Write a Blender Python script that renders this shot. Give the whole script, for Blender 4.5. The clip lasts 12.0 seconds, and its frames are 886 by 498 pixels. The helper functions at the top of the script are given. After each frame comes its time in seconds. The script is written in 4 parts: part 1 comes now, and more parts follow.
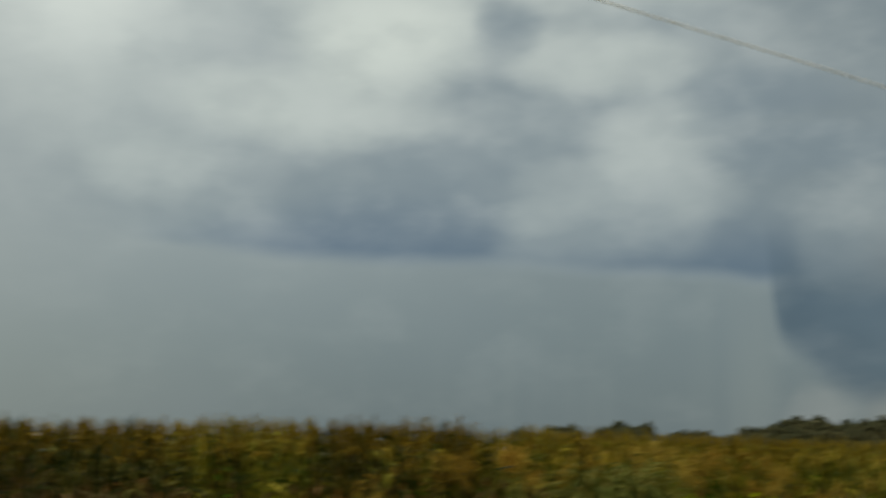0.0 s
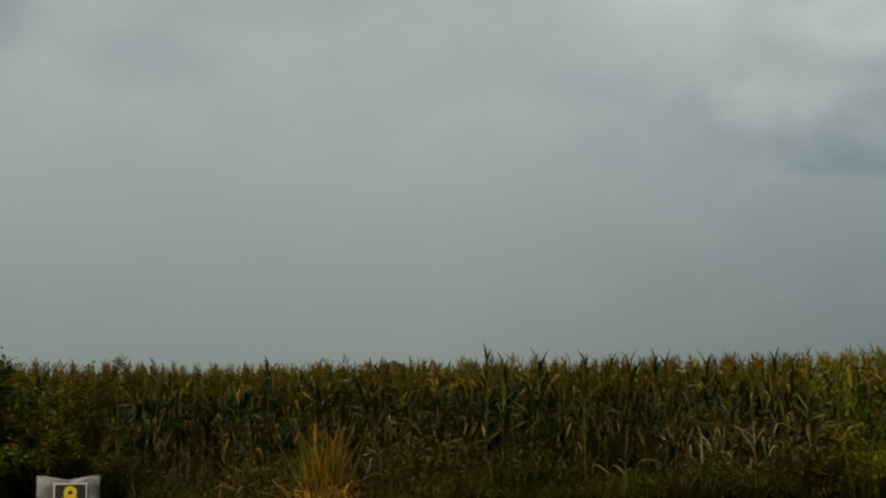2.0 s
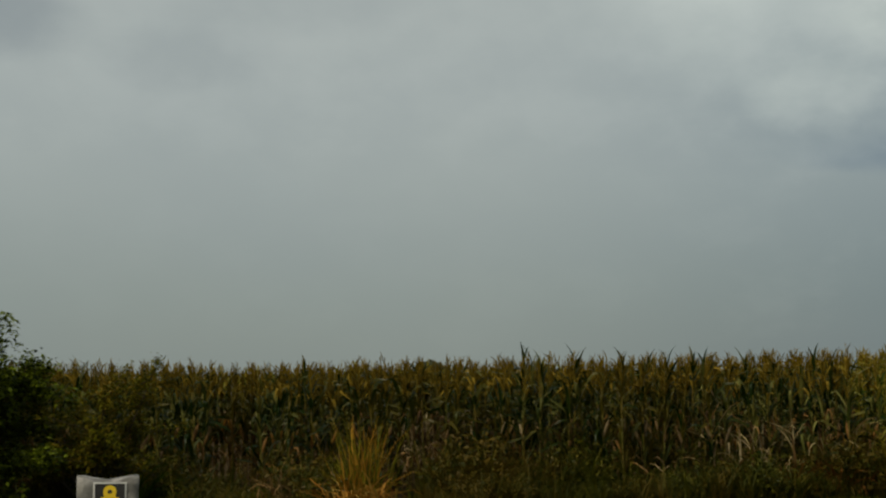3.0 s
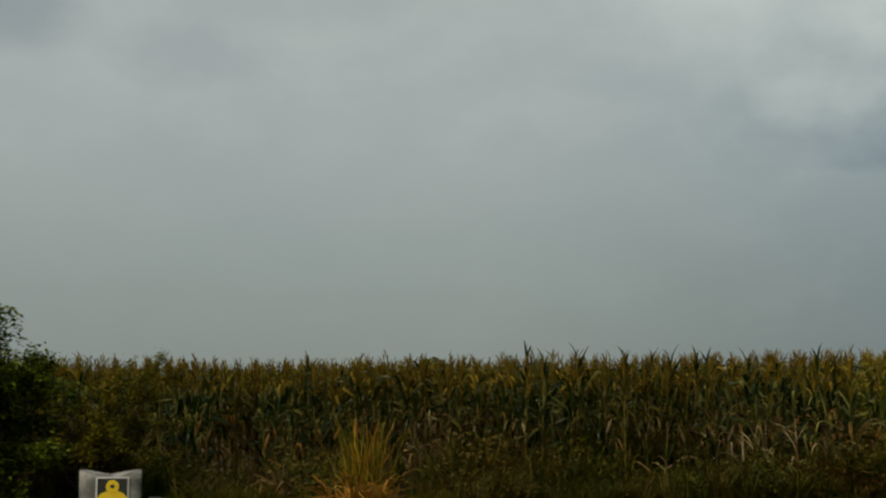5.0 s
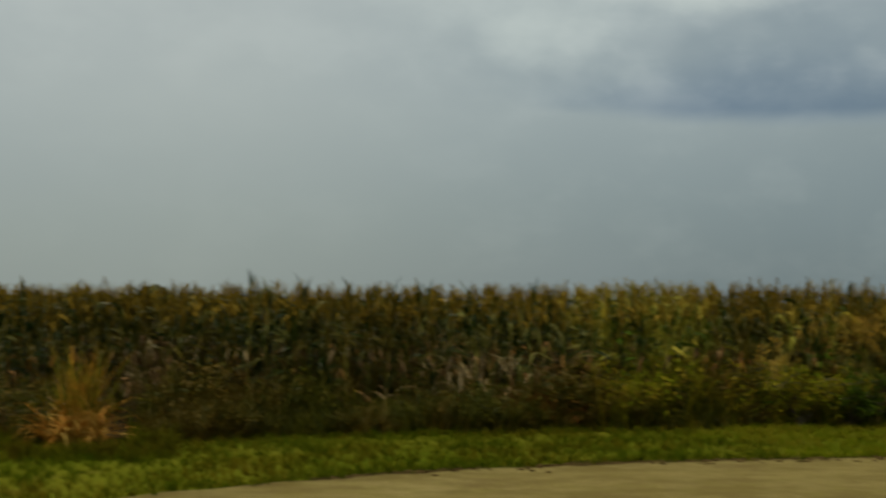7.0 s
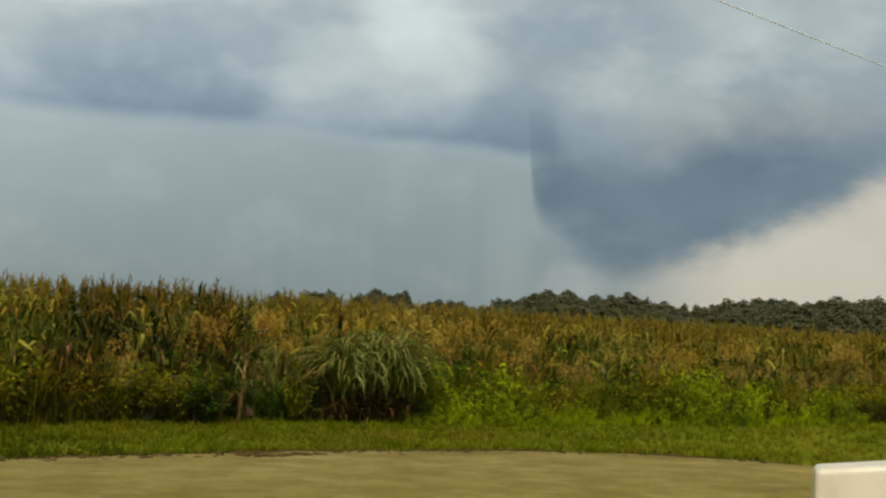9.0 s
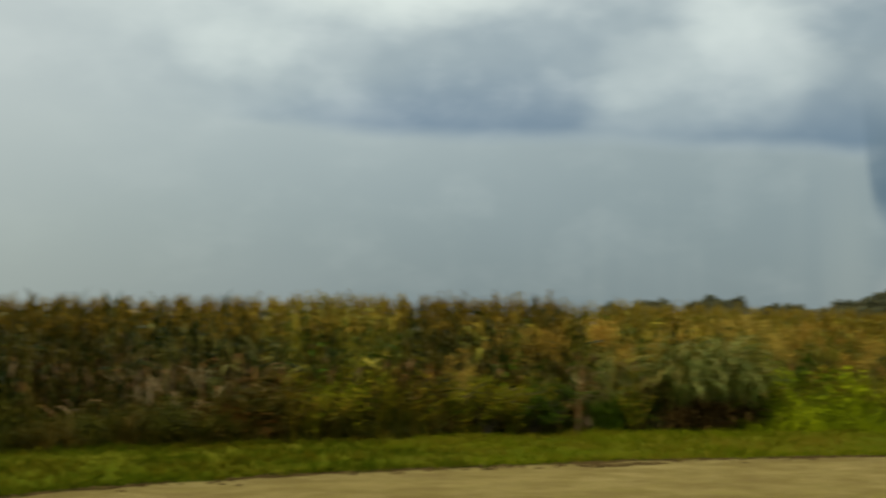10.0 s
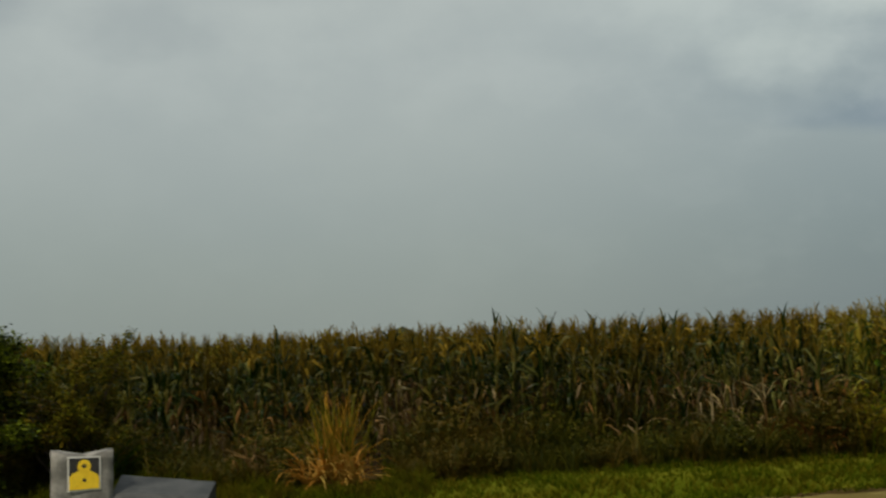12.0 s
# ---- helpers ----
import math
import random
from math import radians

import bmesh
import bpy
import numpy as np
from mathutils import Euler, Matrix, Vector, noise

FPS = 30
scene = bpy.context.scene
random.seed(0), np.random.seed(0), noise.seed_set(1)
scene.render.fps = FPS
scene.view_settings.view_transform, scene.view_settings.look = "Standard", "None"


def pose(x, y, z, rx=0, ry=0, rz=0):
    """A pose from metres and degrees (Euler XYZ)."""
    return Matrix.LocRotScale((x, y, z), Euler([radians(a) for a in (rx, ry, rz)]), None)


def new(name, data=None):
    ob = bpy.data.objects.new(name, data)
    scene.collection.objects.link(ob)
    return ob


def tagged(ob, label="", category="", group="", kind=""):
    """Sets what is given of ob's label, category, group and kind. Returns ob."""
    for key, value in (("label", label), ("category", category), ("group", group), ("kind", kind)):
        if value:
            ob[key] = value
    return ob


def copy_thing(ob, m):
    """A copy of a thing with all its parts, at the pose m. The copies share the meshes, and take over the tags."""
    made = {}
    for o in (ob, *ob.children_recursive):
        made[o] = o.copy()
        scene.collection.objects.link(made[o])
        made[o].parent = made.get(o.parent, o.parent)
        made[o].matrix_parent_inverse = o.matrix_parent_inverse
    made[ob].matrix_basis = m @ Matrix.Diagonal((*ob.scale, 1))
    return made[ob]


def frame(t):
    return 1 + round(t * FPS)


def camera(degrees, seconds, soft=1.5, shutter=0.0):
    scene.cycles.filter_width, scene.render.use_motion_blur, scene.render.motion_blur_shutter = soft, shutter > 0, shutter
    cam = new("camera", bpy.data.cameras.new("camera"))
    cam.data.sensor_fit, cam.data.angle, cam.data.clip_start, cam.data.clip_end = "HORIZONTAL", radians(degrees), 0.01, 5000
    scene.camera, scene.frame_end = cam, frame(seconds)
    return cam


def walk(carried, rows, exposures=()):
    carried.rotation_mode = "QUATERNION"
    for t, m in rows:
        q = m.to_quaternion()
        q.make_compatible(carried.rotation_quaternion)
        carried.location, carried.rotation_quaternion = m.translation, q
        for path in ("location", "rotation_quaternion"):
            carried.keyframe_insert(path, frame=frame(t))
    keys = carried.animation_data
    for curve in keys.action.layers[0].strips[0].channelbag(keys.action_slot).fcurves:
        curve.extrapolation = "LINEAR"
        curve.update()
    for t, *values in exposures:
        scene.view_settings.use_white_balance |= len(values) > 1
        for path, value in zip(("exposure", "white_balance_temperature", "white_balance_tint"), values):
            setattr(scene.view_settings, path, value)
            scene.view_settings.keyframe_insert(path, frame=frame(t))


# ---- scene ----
# ---- camera: turns where it stands, at the edge of a gravel pull-off ----
cam = camera(33.56, 12.0, soft=2.3, shutter=0.3)
EYE = 1.8
# seconds, heading to the left, tilt up, lean to the right (degrees)
ROWS = [
    (0.0, -25.99, 7.84, -1.27),
    (0.1, -22.10, 7.50, -1.10),
    (0.2, -18.00, 7.40, -0.90),
    (0.3, -14.80, 7.30, -0.70),
    (0.4, -12.30, 7.40, -0.50),
    (0.5, -10.13, 6.83, -0.37),
    (0.6, -8.30, 6.00, -0.30),
    (0.7, -6.93, 4.95, -0.20),
    (1.0, -3.99, 5.02, -0.14),
    (1.5, -1.53, 5.04, 0.13),
    (2.0, -1.55, 5.08, 0.20),
    (2.5, -0.56, 5.07, 0.17),
    (3.0, -0.14, 5.03, 0.42),
    (5.0, 0.02, 4.93, -0.03),
    (5.5, 0.00, 4.90, -0.00),
    (6.0, -0.04, 4.89, 0.15),
    (6.5, -0.42, 3.88, 0.07),
    (6.6, -1.62, 3.00, -0.20),
    (6.7, -3.98, 2.79, -0.44),
    (7.1, -12.67, 2.10, -1.05),
    (7.5, -20.13, 2.16, -1.63),
    (7.9, -26.03, 2.54, -2.11),
    (8.3, -30.07, 2.81, -2.45),
    (8.5, -31.54, 2.86, -2.57),
    (9.0, -35.44, 3.00, -3.01),
    (9.5, -36.67, 3.09, -1.76),
    (9.6, -34.90, 3.05, -1.60),
    (9.7, -32.10, 3.02, -1.45),
    (9.8, -29.00, 2.98, -1.30),
    (9.9, -26.00, 2.95, -1.10),
    (10.0, -22.59, 2.94, -0.95),
    (10.1, -19.84, 2.90, -0.98),
    (10.2, -17.15, 3.20, -1.00),
    (10.3, -15.20, 3.30, -1.05),
    (10.5, -13.67, 3.24, -1.05),
    (10.6, -12.28, 3.20, -0.60),
    (10.7, -10.70, 3.15, -0.20),
    (10.9, -7.95, 3.02, 0.90),
    (11.0, -7.45, 2.98, 1.22),
    (11.5, -4.76, 3.03, 1.62),
    (12.0, -1.29, 3.71, 1.71),
]
EXPOSURES = [(0.0, -0.06), (0.5, -0.02), (1.0, 0.02), (2.0, -0.1), (3.0, -0.08), (6.5, 0.03), (7.5, 0.3), (8.5, 0.55), (9.5, 0.5), (10.0, 0.5), (10.5, 0.35), (11.0, 0.35), (11.5, 0.15), (12.0, 0.1)]
walk(cam, [(t, pose(0, 0, EYE, 0, 0, yaw) @ pose(0, 0, 0, 90 + tilt, 0, 0) @ pose(0, 0, 0, 0, 0, -lean)) for t, yaw, tilt, lean in ROWS], EXPOSURES)

# ---- node helpers ----
class Nodes:
    """Short hand for building node trees out of sockets and numbers."""

    def __init__(self, tree):
        self.tree = tree
        tree.nodes.clear()

    def add(self, kind):
        return self.tree.nodes.new(kind)

    def put(self, value, socket):
        if isinstance(value, bpy.types.NodeSocket):
            self.tree.links.new(value, socket)
        elif socket.type == "RGBA" and len(value) == 3:
            socket.default_value = (*value, 1)
        else:
            socket.default_value = value

    def math(self, op, a, b=0.0, c=0.0):
        n = self.add("ShaderNodeMath")
        n.operation = op
        for v, s in zip((a, b, c), n.inputs):
            self.put(v, s)
        return n.outputs[0]

    def step(self, x, lo, hi, a=0.0, b=1.0):
        n = self.add("ShaderNodeMapRange")
        n.interpolation_type = "SMOOTHSTEP"
        for v, s in zip((x, lo, hi, a, b), n.inputs):
            self.put(v, s)
        return n.outputs[0]

    def linear(self, x, lo, hi, a=0.0, b=1.0):
        n = self.add("ShaderNodeMapRange")
        for v, s in zip((x, lo, hi, a, b), n.inputs):
            self.put(v, s)
        return n.outputs[0]

    def mix(self, f, a, b, blend="MIX"):
        n = self.add("ShaderNodeMix")
        n.data_type, n.blend_type = "RGBA", blend
        self.put(f, n.inputs[0]), self.put(a, n.inputs[6]), self.put(b, n.inputs[7])
        return n.outputs[2]

    def noise(self, vector, scale, detail=4.0, rough=0.5, warp=0.0, out=0):
        n = self.add("ShaderNodeTexNoise")
        if vector is not None:
            self.put(vector, n.inputs["Vector"])
        n.inputs["Scale"].default_value, n.inputs["Detail"].default_value = scale, detail
        n.inputs["Roughness"].default_value, n.inputs["Distortion"].default_value = rough, warp
        return n.outputs[out]

    def curve(self, x, lo, hi, points, a, b):
        """A smooth line through points (x, value); x runs from lo to hi, values from a to b."""
        n = self.add("ShaderNodeFloatCurve")
        c = n.mapping.curves[0]
        pts = [((px - lo) / (hi - lo), (v - a) / (b - a)) for px, v in points]
        for k, p in enumerate(pts):
            if k < 2:
                c.points[k].location = p
            else:
                c.points.new(*p)
        for p in c.points:
            p.handle_type = "AUTO_CLAMPED"
        n.mapping.update()
        self.put(self.linear(x, lo, hi), n.inputs["Value"])
        return self.linear(n.outputs[0], 0.0, 1.0, a, b)

    def vec(self, x, y, z):
        n = self.add("ShaderNodeCombineXYZ")
        for v, s in zip((x, y, z), n.inputs):
            self.put(v, s)
        return n.outputs[0]


# ---- sky: a rain storm over the fields ----
SUN_UP, SUN_ROUND = 50.0, 218.0
world = bpy.data.worlds.new("storm_sky")
scene.world = world
world.use_nodes = True


def storm_sky(tree):
    g = Nodes(tree)
    coord = g.add("ShaderNodeTexCoord").outputs["Generated"]
    sep = g.add("ShaderNodeSeparateXYZ")
    g.put(coord, sep.inputs[0])
    x, y, z = sep.outputs
    times, plus, minus = (lambda p, q: g.math("MULTIPLY", p, q)), (lambda p, q: g.math("ADD", p, q)), (lambda p, q: g.math("SUBTRACT", p, q))
    # heading and height in degrees, plain and ruffled
    az0 = times(g.math("ARCTAN2", x, y), 57.29578)
    el0 = times(g.math("ARCSINE", z), 57.29578)

    def field(layer, scale, detail, rough=0.5, sx=0.1, sy=0.15):
        return g.noise(g.vec(times(az0, sx), times(el0, sy), layer), scale, detail, rough)

    az = plus(plus(az0, times(minus(field(0.0, 1.1, 2.0), 0.5), 2.4)), times(minus(field(2.0, 5.0, 4.0, 0.6), 0.5), 1.1))
    el = plus(plus(el0, times(minus(field(7.3, 1.4, 2.0), 0.5), 1.4)), times(minus(field(4.1, 5.5, 4.0, 0.6), 0.5), 0.9))
    el_soft = plus(el0, times(minus(field(7.3, 2.6, 3.0), 0.5), 0.5))
    billow = field(9.0, 1.7, 3.0)
    soft = g.noise(g.vec(times(az0, 0.06), times(el0, 0.12), 3.1), 1.3, 2.0)

    def blob(ca, ce, wa, we, power=1.0):
        """A soft round patch of cloud at a heading and height."""
        u = g.math("DIVIDE", minus(az, ca), wa)
        v = g.math("DIVIDE", minus(el, ce), we)
        return times(g.step(plus(times(u, u), times(v, v)), 1.0, 0.0), power)

    # even grey rain cloud, lighter overhead, bluer towards the storm
    low = g.mix(g.step(az0, -2.0, 28.0), (0.240, 0.275, 0.262), (0.128, 0.168, 0.184))
    high = g.mix(g.step(az0, 0.0, 18.0), (0.415, 0.450, 0.437), (0.350, 0.398, 0.400))
    sky = g.mix(g.step(el0, 0.0, 13.0), low, high)
    sky = g.mix(times(g.step(soft, 0.42, 0.68), 0.12), sky, (0.27, 0.31, 0.33))
    sky = g.mix(times(times(g.step(az, 2.0, 16.0), g.step(az, 44.0, 30.0)), g.step(el, 11.5, 17.5)), sky, (0.860, 0.900, 0.830))
    # thinner, brighter cloud overhead and on the side away from the storm
    over = g.math("MAXIMUM", g.step(el0, 20.0, 60.0), g.step(g.math("ABSOLUTE", az0), 70.0, 130.0))
    sky = g.mix(over, sky, (0.58, 0.59, 0.57))
    # dark wisps away from the storm
    for patch in ((-18.5, 13.8, 5.5, 2.3, 0.55), (-10.0, 12.3, 4.2, 1.5, 0.16), (-6.0, 14.2, 5.0, 1.4, 0.12)):
        sky = g.mix(blob(*patch), sky, (0.200, 0.232, 0.255))

    # cloud bank above the flat base of the storm
    base = g.curve(az0, 8.0, 42.0, ((8, 9.3), (13.8, 7.8), (18.8, 7.25), (21, 7.05), (27, 7.1), (30, 6.95), (32.5, 6.7), (36, 6.75), (38.6, 6.5), (42, 6.5)), 6.0, 10.0)
    rise = minus(el_soft, base)
    bank = times(g.step(az, 9.0, 20.0), g.step(rise, -0.1, 0.9))
    grey = g.mix(g.step(billow, 0.34, 0.66), (0.240, 0.288, 0.308), (0.350, 0.396, 0.400))
    grey = g.mix(g.step(az, 34.0, 41.0), grey, g.mix(g.step(billow, 0.34, 0.66), (0.195, 0.238, 0.256), (0.262, 0.304, 0.313)))
    sky = g.mix(times(bank, 0.9), sky, grey)
    # its bright heads
    heads = ((23.5, 15.8, 5.0, 2.6, 0.9), (20.5, 13.2, 7.0, 2.0, 0.5), (31.8, 15.3, 5.0, 1.7, 0.5), (34.4, 12.2, 3.2, 2.2, 0.3), (36.2, 10.0, 2.6, 1.3, 0.2),
             (31.5, 10.4, 3.6, 1.6, 0.22), (14.0, 12.4, 7.0, 3.0, 0.16), (29.4, 9.0, 2.4, 1.0, 0.16), (25.0, 19.0, 16.0, 3.0, 0.6), (14.6, 10.7, 3.8, 1.7, 0.2), (48.0, 12.5, 6.0, 2.0, 0.12))
    for patch in heads:
        sky = g.mix(blob(*patch), sky, (0.680, 0.725, 0.665))
    # and grey hollows
    for patch in ((28.4, 16.2, 1.8, 1.5, 0.6), (25.8, 11.2, 4.0, 1.5, 0.4), (40.5, 11.6, 5.5, 1.3, 0.4), (38.0, 13.9, 4.0, 1.4, 0.5), (36.2, 12.6, 1.6, 0.7, 0.3), (16.8, 8.5, 3.4, 0.9, 0.34)):
        sky = g.mix(blob(*patch), sky, (0.205, 0.255, 0.285))
    # the dark underside, sharp below and fading upwards, deepest in two places
    thick = g.curve(az, 12.0, 42.0, ((12, 0.5), (16, 1.3), (20, 2.8), (25, 3.8), (27.5, 3.6), (29.5, 1.8), (31, 1.6), (34, 2.2), (38.3, 3.6), (42, 3.2)), 0.0, 5.0)
    deep = g.curve(az, 10.0, 42.0, ((10, 0.0), (13, 0.12), (17.5, 0.55), (21, 0.92), (27, 0.92), (29.5, 0.45), (31.5, 0.6), (34, 0.88), (38.2, 0.95), (39.8, 0.3), (42, 0.1)), 0.0, 1.0)
    under = times(times(g.step(rise, -0.15, 0.75), g.step(g.math("DIVIDE", plus(rise, times(minus(billow, 0.5), 1.2)), thick), 1.0, 0.12)), deep)
    sky = g.mix(under, sky, g.mix(g.step(az0, 18.0, 36.0), (0.122, 0.172, 0.228), (0.098, 0.146, 0.196)))

    # rain below the base: a darker curtain with upright streaks, and a pale one at its end
    shaft = times(g.step(az0, 18.0, 34.0), g.step(rise, 0.4, -0.2))
    sky = g.mix(times(shaft, 0.40), sky, (0.128, 0.168, 0.180))
    streak = g.noise(g.vec(az0, times(el0, 0.05), 1.7), 0.9, 3.0)
    sky = g.mix(times(times(shaft, g.step(streak, 0.4, 0.75)), 0.16), sky, (0.235, 0.272, 0.265))
    pale = times(times(g.step(az0, 36.6, 38.0), g.step(az0, 39.4, 38.4)), g.step(el0, 7.2, 3.6))
    sky = g.mix(times(pale, 0.25), sky, (0.235, 0.270, 0.262))

    # light gap under the storm, and the dark wedge of cloud hanging over it
    gap = times(g.step(az, 40.5, 47.5), g.step(el0, 10.0, 6.0))
    sky = g.mix(gap, sky, (0.390, 0.358, 0.300))
    sky = g.mix(blob(40.2, 1.8, 1.6, 1.2, 0.45), sky, (0.270, 0.290, 0.282))
    keel = g.curve(az0, 37.0, 60.0, ((37, 9.8), (38.3, 8.6), (38.7, 6.0), (39.1, 4.1), (40, 3.2), (41.1, 2.3), (42.6, 1.7), (44.1, 2.2), (47.5, 3.4), (50, 4.5), (52.5, 6.0), (56, 7.3), (60, 8.0)), 1.0, 10.0)
    crest = g.curve(az0, 37.0, 60.0, ((37, 7.4), (39, 7.2), (41.5, 6.3), (43.5, 6.6), (46.5, 7.6), (51, 7.9), (60, 8.6)), 6.0, 9.0)
    ragged = plus(el_soft, times(minus(field(11.0, 6.0, 5.0, 0.62), 0.5), g.step(az0, 41.0, 46.0, 0.6, 1.5)))
    wedge = times(g.step(minus(ragged, keel), -0.25, g.step(az0, 39.5, 46.0, 1.3, 1.5)), g.step(minus(el, crest), 2.6, -0.9))
    wedge = times(wedge, g.step(az, 37.4, 39.6))
    dark = g.mix(g.step(billow, 0.3, 0.7), (0.060, 0.097, 0.130), (0.086, 0.128, 0.162))
    dark = g.mix(g.step(az0, 47.0, 54.0, 0.0, 0.5), dark, (0.170, 0.210, 0.235))
    sky = g.mix(wedge, sky, dark)

    # fine shreds in all of the cloud
    shred = g.noise(g.vec(times(az0, 0.1), times(el0, 0.15), 5.0), 2.8, 5.0, 0.55)
    strength = times(g.step(el, 7.0, 10.0, 0.05, 0.16), g.step(az0, 4.0, 18.0, 0.4, 1.0))
    sky = g.mix(times(g.step(shred, 0.45, 0.72), strength), sky, (0.66, 0.69, 0.66))
    sky = g.mix(times(g.step(shred, 0.55, 0.30), strength), sky, (0.17, 0.21, 0.24))
    sky = g.mix(1.0, sky, (0.985, 1.0, 0.98), "MULTIPLY")
    # clear sky behind it all, at the strength of daylight
    clear = g.add("ShaderNodeTexSky")
    clear.sky_type, clear.sun_disc = "NISHITA", False
    clear.sun_elevation, clear.sun_rotation = radians(SUN_UP), radians(SUN_ROUND)
    day = g.mix(1.0, clear.outputs[0], (0.1, 0.1, 0.1), "MULTIPLY")
    sky = g.mix(0.94, day, sky)
    back = g.add("ShaderNodeBackground")
    g.put(sky, back.inputs[0])
    back.inputs[1].default_value = 1.0
    g.put(back.outputs[0], g.add("ShaderNodeOutputWorld").inputs[0])


storm_sky(world.node_tree)

# sunlight filtered by the cloud, from behind the camera
sun = new("sun", bpy.data.lights.new("sun", "SUN"))
sun.data.energy, sun.data.angle, sun.data.color = 2.3, radians(8), (1.0, 0.89, 0.68)
sun.matrix_world = pose(0, 0, 60, 90 - SUN_UP, 0, 180 - SUN_ROUND)

# ---- materials ----
def material(name, build):
    m = bpy.data.materials.new(name)
    m.use_nodes = True
    g = Nodes(m.node_tree)
    g.put(build(g), g.add("ShaderNodeOutputMaterial").inputs[0])
    return m


def surface(g, colour, rough=0.8, bump=None, height=0.02, metal=0.0, spec=0.3):
    s = g.add("ShaderNodeBsdfPrincipled")
    g.put(colour, s.inputs["Base Color"]), g.put(rough, s.inputs["Roughness"])
    s.inputs["Metallic"].default_value, s.inputs["Specular IOR Level"].default_value = metal, spec
    if bump is not None:
        b = g.add("ShaderNodeBump")
        b.inputs["Distance"].default_value = height
        g.put(bump, b.inputs["Height"]), g.put(b.outputs[0], s.inputs["Normal"])
    return s.outputs[0]


def place(g):
    return g.add("ShaderNodeNewGeometry").outputs["Position"]


def leafy(name, a, b, c=None, patch=0.35, rough=0.55, thin=0.3, own=False, spec=0.03, skew=1.5):
    """A leaf: two colours that differ from blade to blade, a third in patches, light coming through."""
    def build(g):
        if own:
            r = g.add("ShaderNodeObjectInfo").outputs["Random"]
        else:
            r = g.add("ShaderNodeNewGeometry").outputs["Random Per Island"]
        p = place(g)
        col = g.mix(g.math("POWER", r, skew), a, b)
        if c is not None:
            big = g.noise(p, patch, 3.0)
            f = g.step(g.math("ADD", g.math("MULTIPLY", r, 0.35), big), 0.62, 0.86)
            col = g.mix(f, col, c)
        fine = g.noise(p, 26.0, 3.0)
        col = g.mix(g.step(fine, 0.3, 0.75, 0.0, 0.4), col, g.mix(1.0, col, (0.55, 0.5, 0.42), "MULTIPLY"))
        s = surface(g, col, rough, spec=spec)
        t = g.add("ShaderNodeBsdfTranslucent")
        g.put(col, t.inputs[0])
        m = g.add("ShaderNodeMixShader")
        m.inputs[0].default_value = thin
        g.put(s, m.inputs[1]), g.put(t.outputs[0], m.inputs[2])
        return m.outputs[0]
    return material(name, build)


def two_tone(name, a, b, scale, rough=0.8, fine=40.0, height=0.01, metal=0.0, spec=0.3):
    def build(g):
        p = place(g)
        col = g.mix(g.step(g.noise(p, scale, 4.0), 0.35, 0.65), a, b)
        n = g.noise(p, fine, 5.0, 0.6)
        col = g.mix(g.step(n, 0.35, 0.7, 0.0, 0.35), col, g.mix(1.0, col, (0.6, 0.58, 0.55), "MULTIPLY"))
        return surface(g, col, rough, n, height, metal, spec)
    return material(name, build)


# glints put into colour: few leaves take CORN_A's pale tone, most are darkened
CORN_A = ((0.010, 0.023, 0.0015), (0.460, 0.450, 0.120), (0.066, 0.054, 0.005))
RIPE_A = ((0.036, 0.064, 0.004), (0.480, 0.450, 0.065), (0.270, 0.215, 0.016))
DRY_A = ((0.070, 0.034, 0.008), (0.560, 0.470, 0.260), (0.190, 0.090, 0.016))
TASSEL_A = ((0.140, 0.092, 0.0090), (0.360, 0.245, 0.0320), (0.120, 0.080, 0.0080))
GOLD_A = ((0.190, 0.145, 0.016), (0.410, 0.320, 0.050), (0.190, 0.120, 0.012))
M_CORN = leafy("corn_leaf", *CORN_A, 0.5, 0.35, spec=0.1, skew=4.0)
M_CORN_OWN = leafy("corn_leaf_near", *CORN_A, 0.5, 0.33, own=True, spec=0.12, skew=4.2)
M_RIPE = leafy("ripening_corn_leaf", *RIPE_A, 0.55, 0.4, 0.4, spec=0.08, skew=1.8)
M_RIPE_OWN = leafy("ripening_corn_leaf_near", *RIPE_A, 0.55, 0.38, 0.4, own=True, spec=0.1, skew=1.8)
M_DRY = leafy("dry_corn_leaf", *DRY_A, 0.6, 0.6, 0.2, skew=2.5)
M_DRY_OWN = leafy("dry_corn_leaf_near", *DRY_A, 0.6, 0.55, 0.2, own=True, spec=0.2, skew=2.5)
M_TASSEL = leafy("corn_tassel", *TASSEL_A, 0.5, 0.75, 0.25)
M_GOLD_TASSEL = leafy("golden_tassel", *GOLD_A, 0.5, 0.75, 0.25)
M_STALK = two_tone("corn_stalk", (0.080, 0.080, 0.015), (0.140, 0.100, 0.022), 2.0, 0.8, spec=0.05)
M_PLUME = leafy("grass_plume", (0.360, 0.270, 0.045), (0.530, 0.415, 0.090), (0.400, 0.235, 0.035), 0.5, 0.75, 0.3)
M_WEED = leafy("weed_leaf", (0.026, 0.035, 0.0017), (0.150, 0.140, 0.0090), (0.100, 0.066, 0.0060), 0.8, 0.5, spec=0.12, skew=2.5)
M_TALL_WEED = leafy("tall_weed_leaf", (0.120, 0.155, 0.006), (0.340, 0.355, 0.016), (0.300, 0.215, 0.018), 0.6, 0.6, 0.5, spec=0.03)
M_DEEP_WEED = leafy("deep_green_weed_leaf", (0.030, 0.065, 0.0033), (0.075, 0.120, 0.0066), None, 0.5, 0.45)
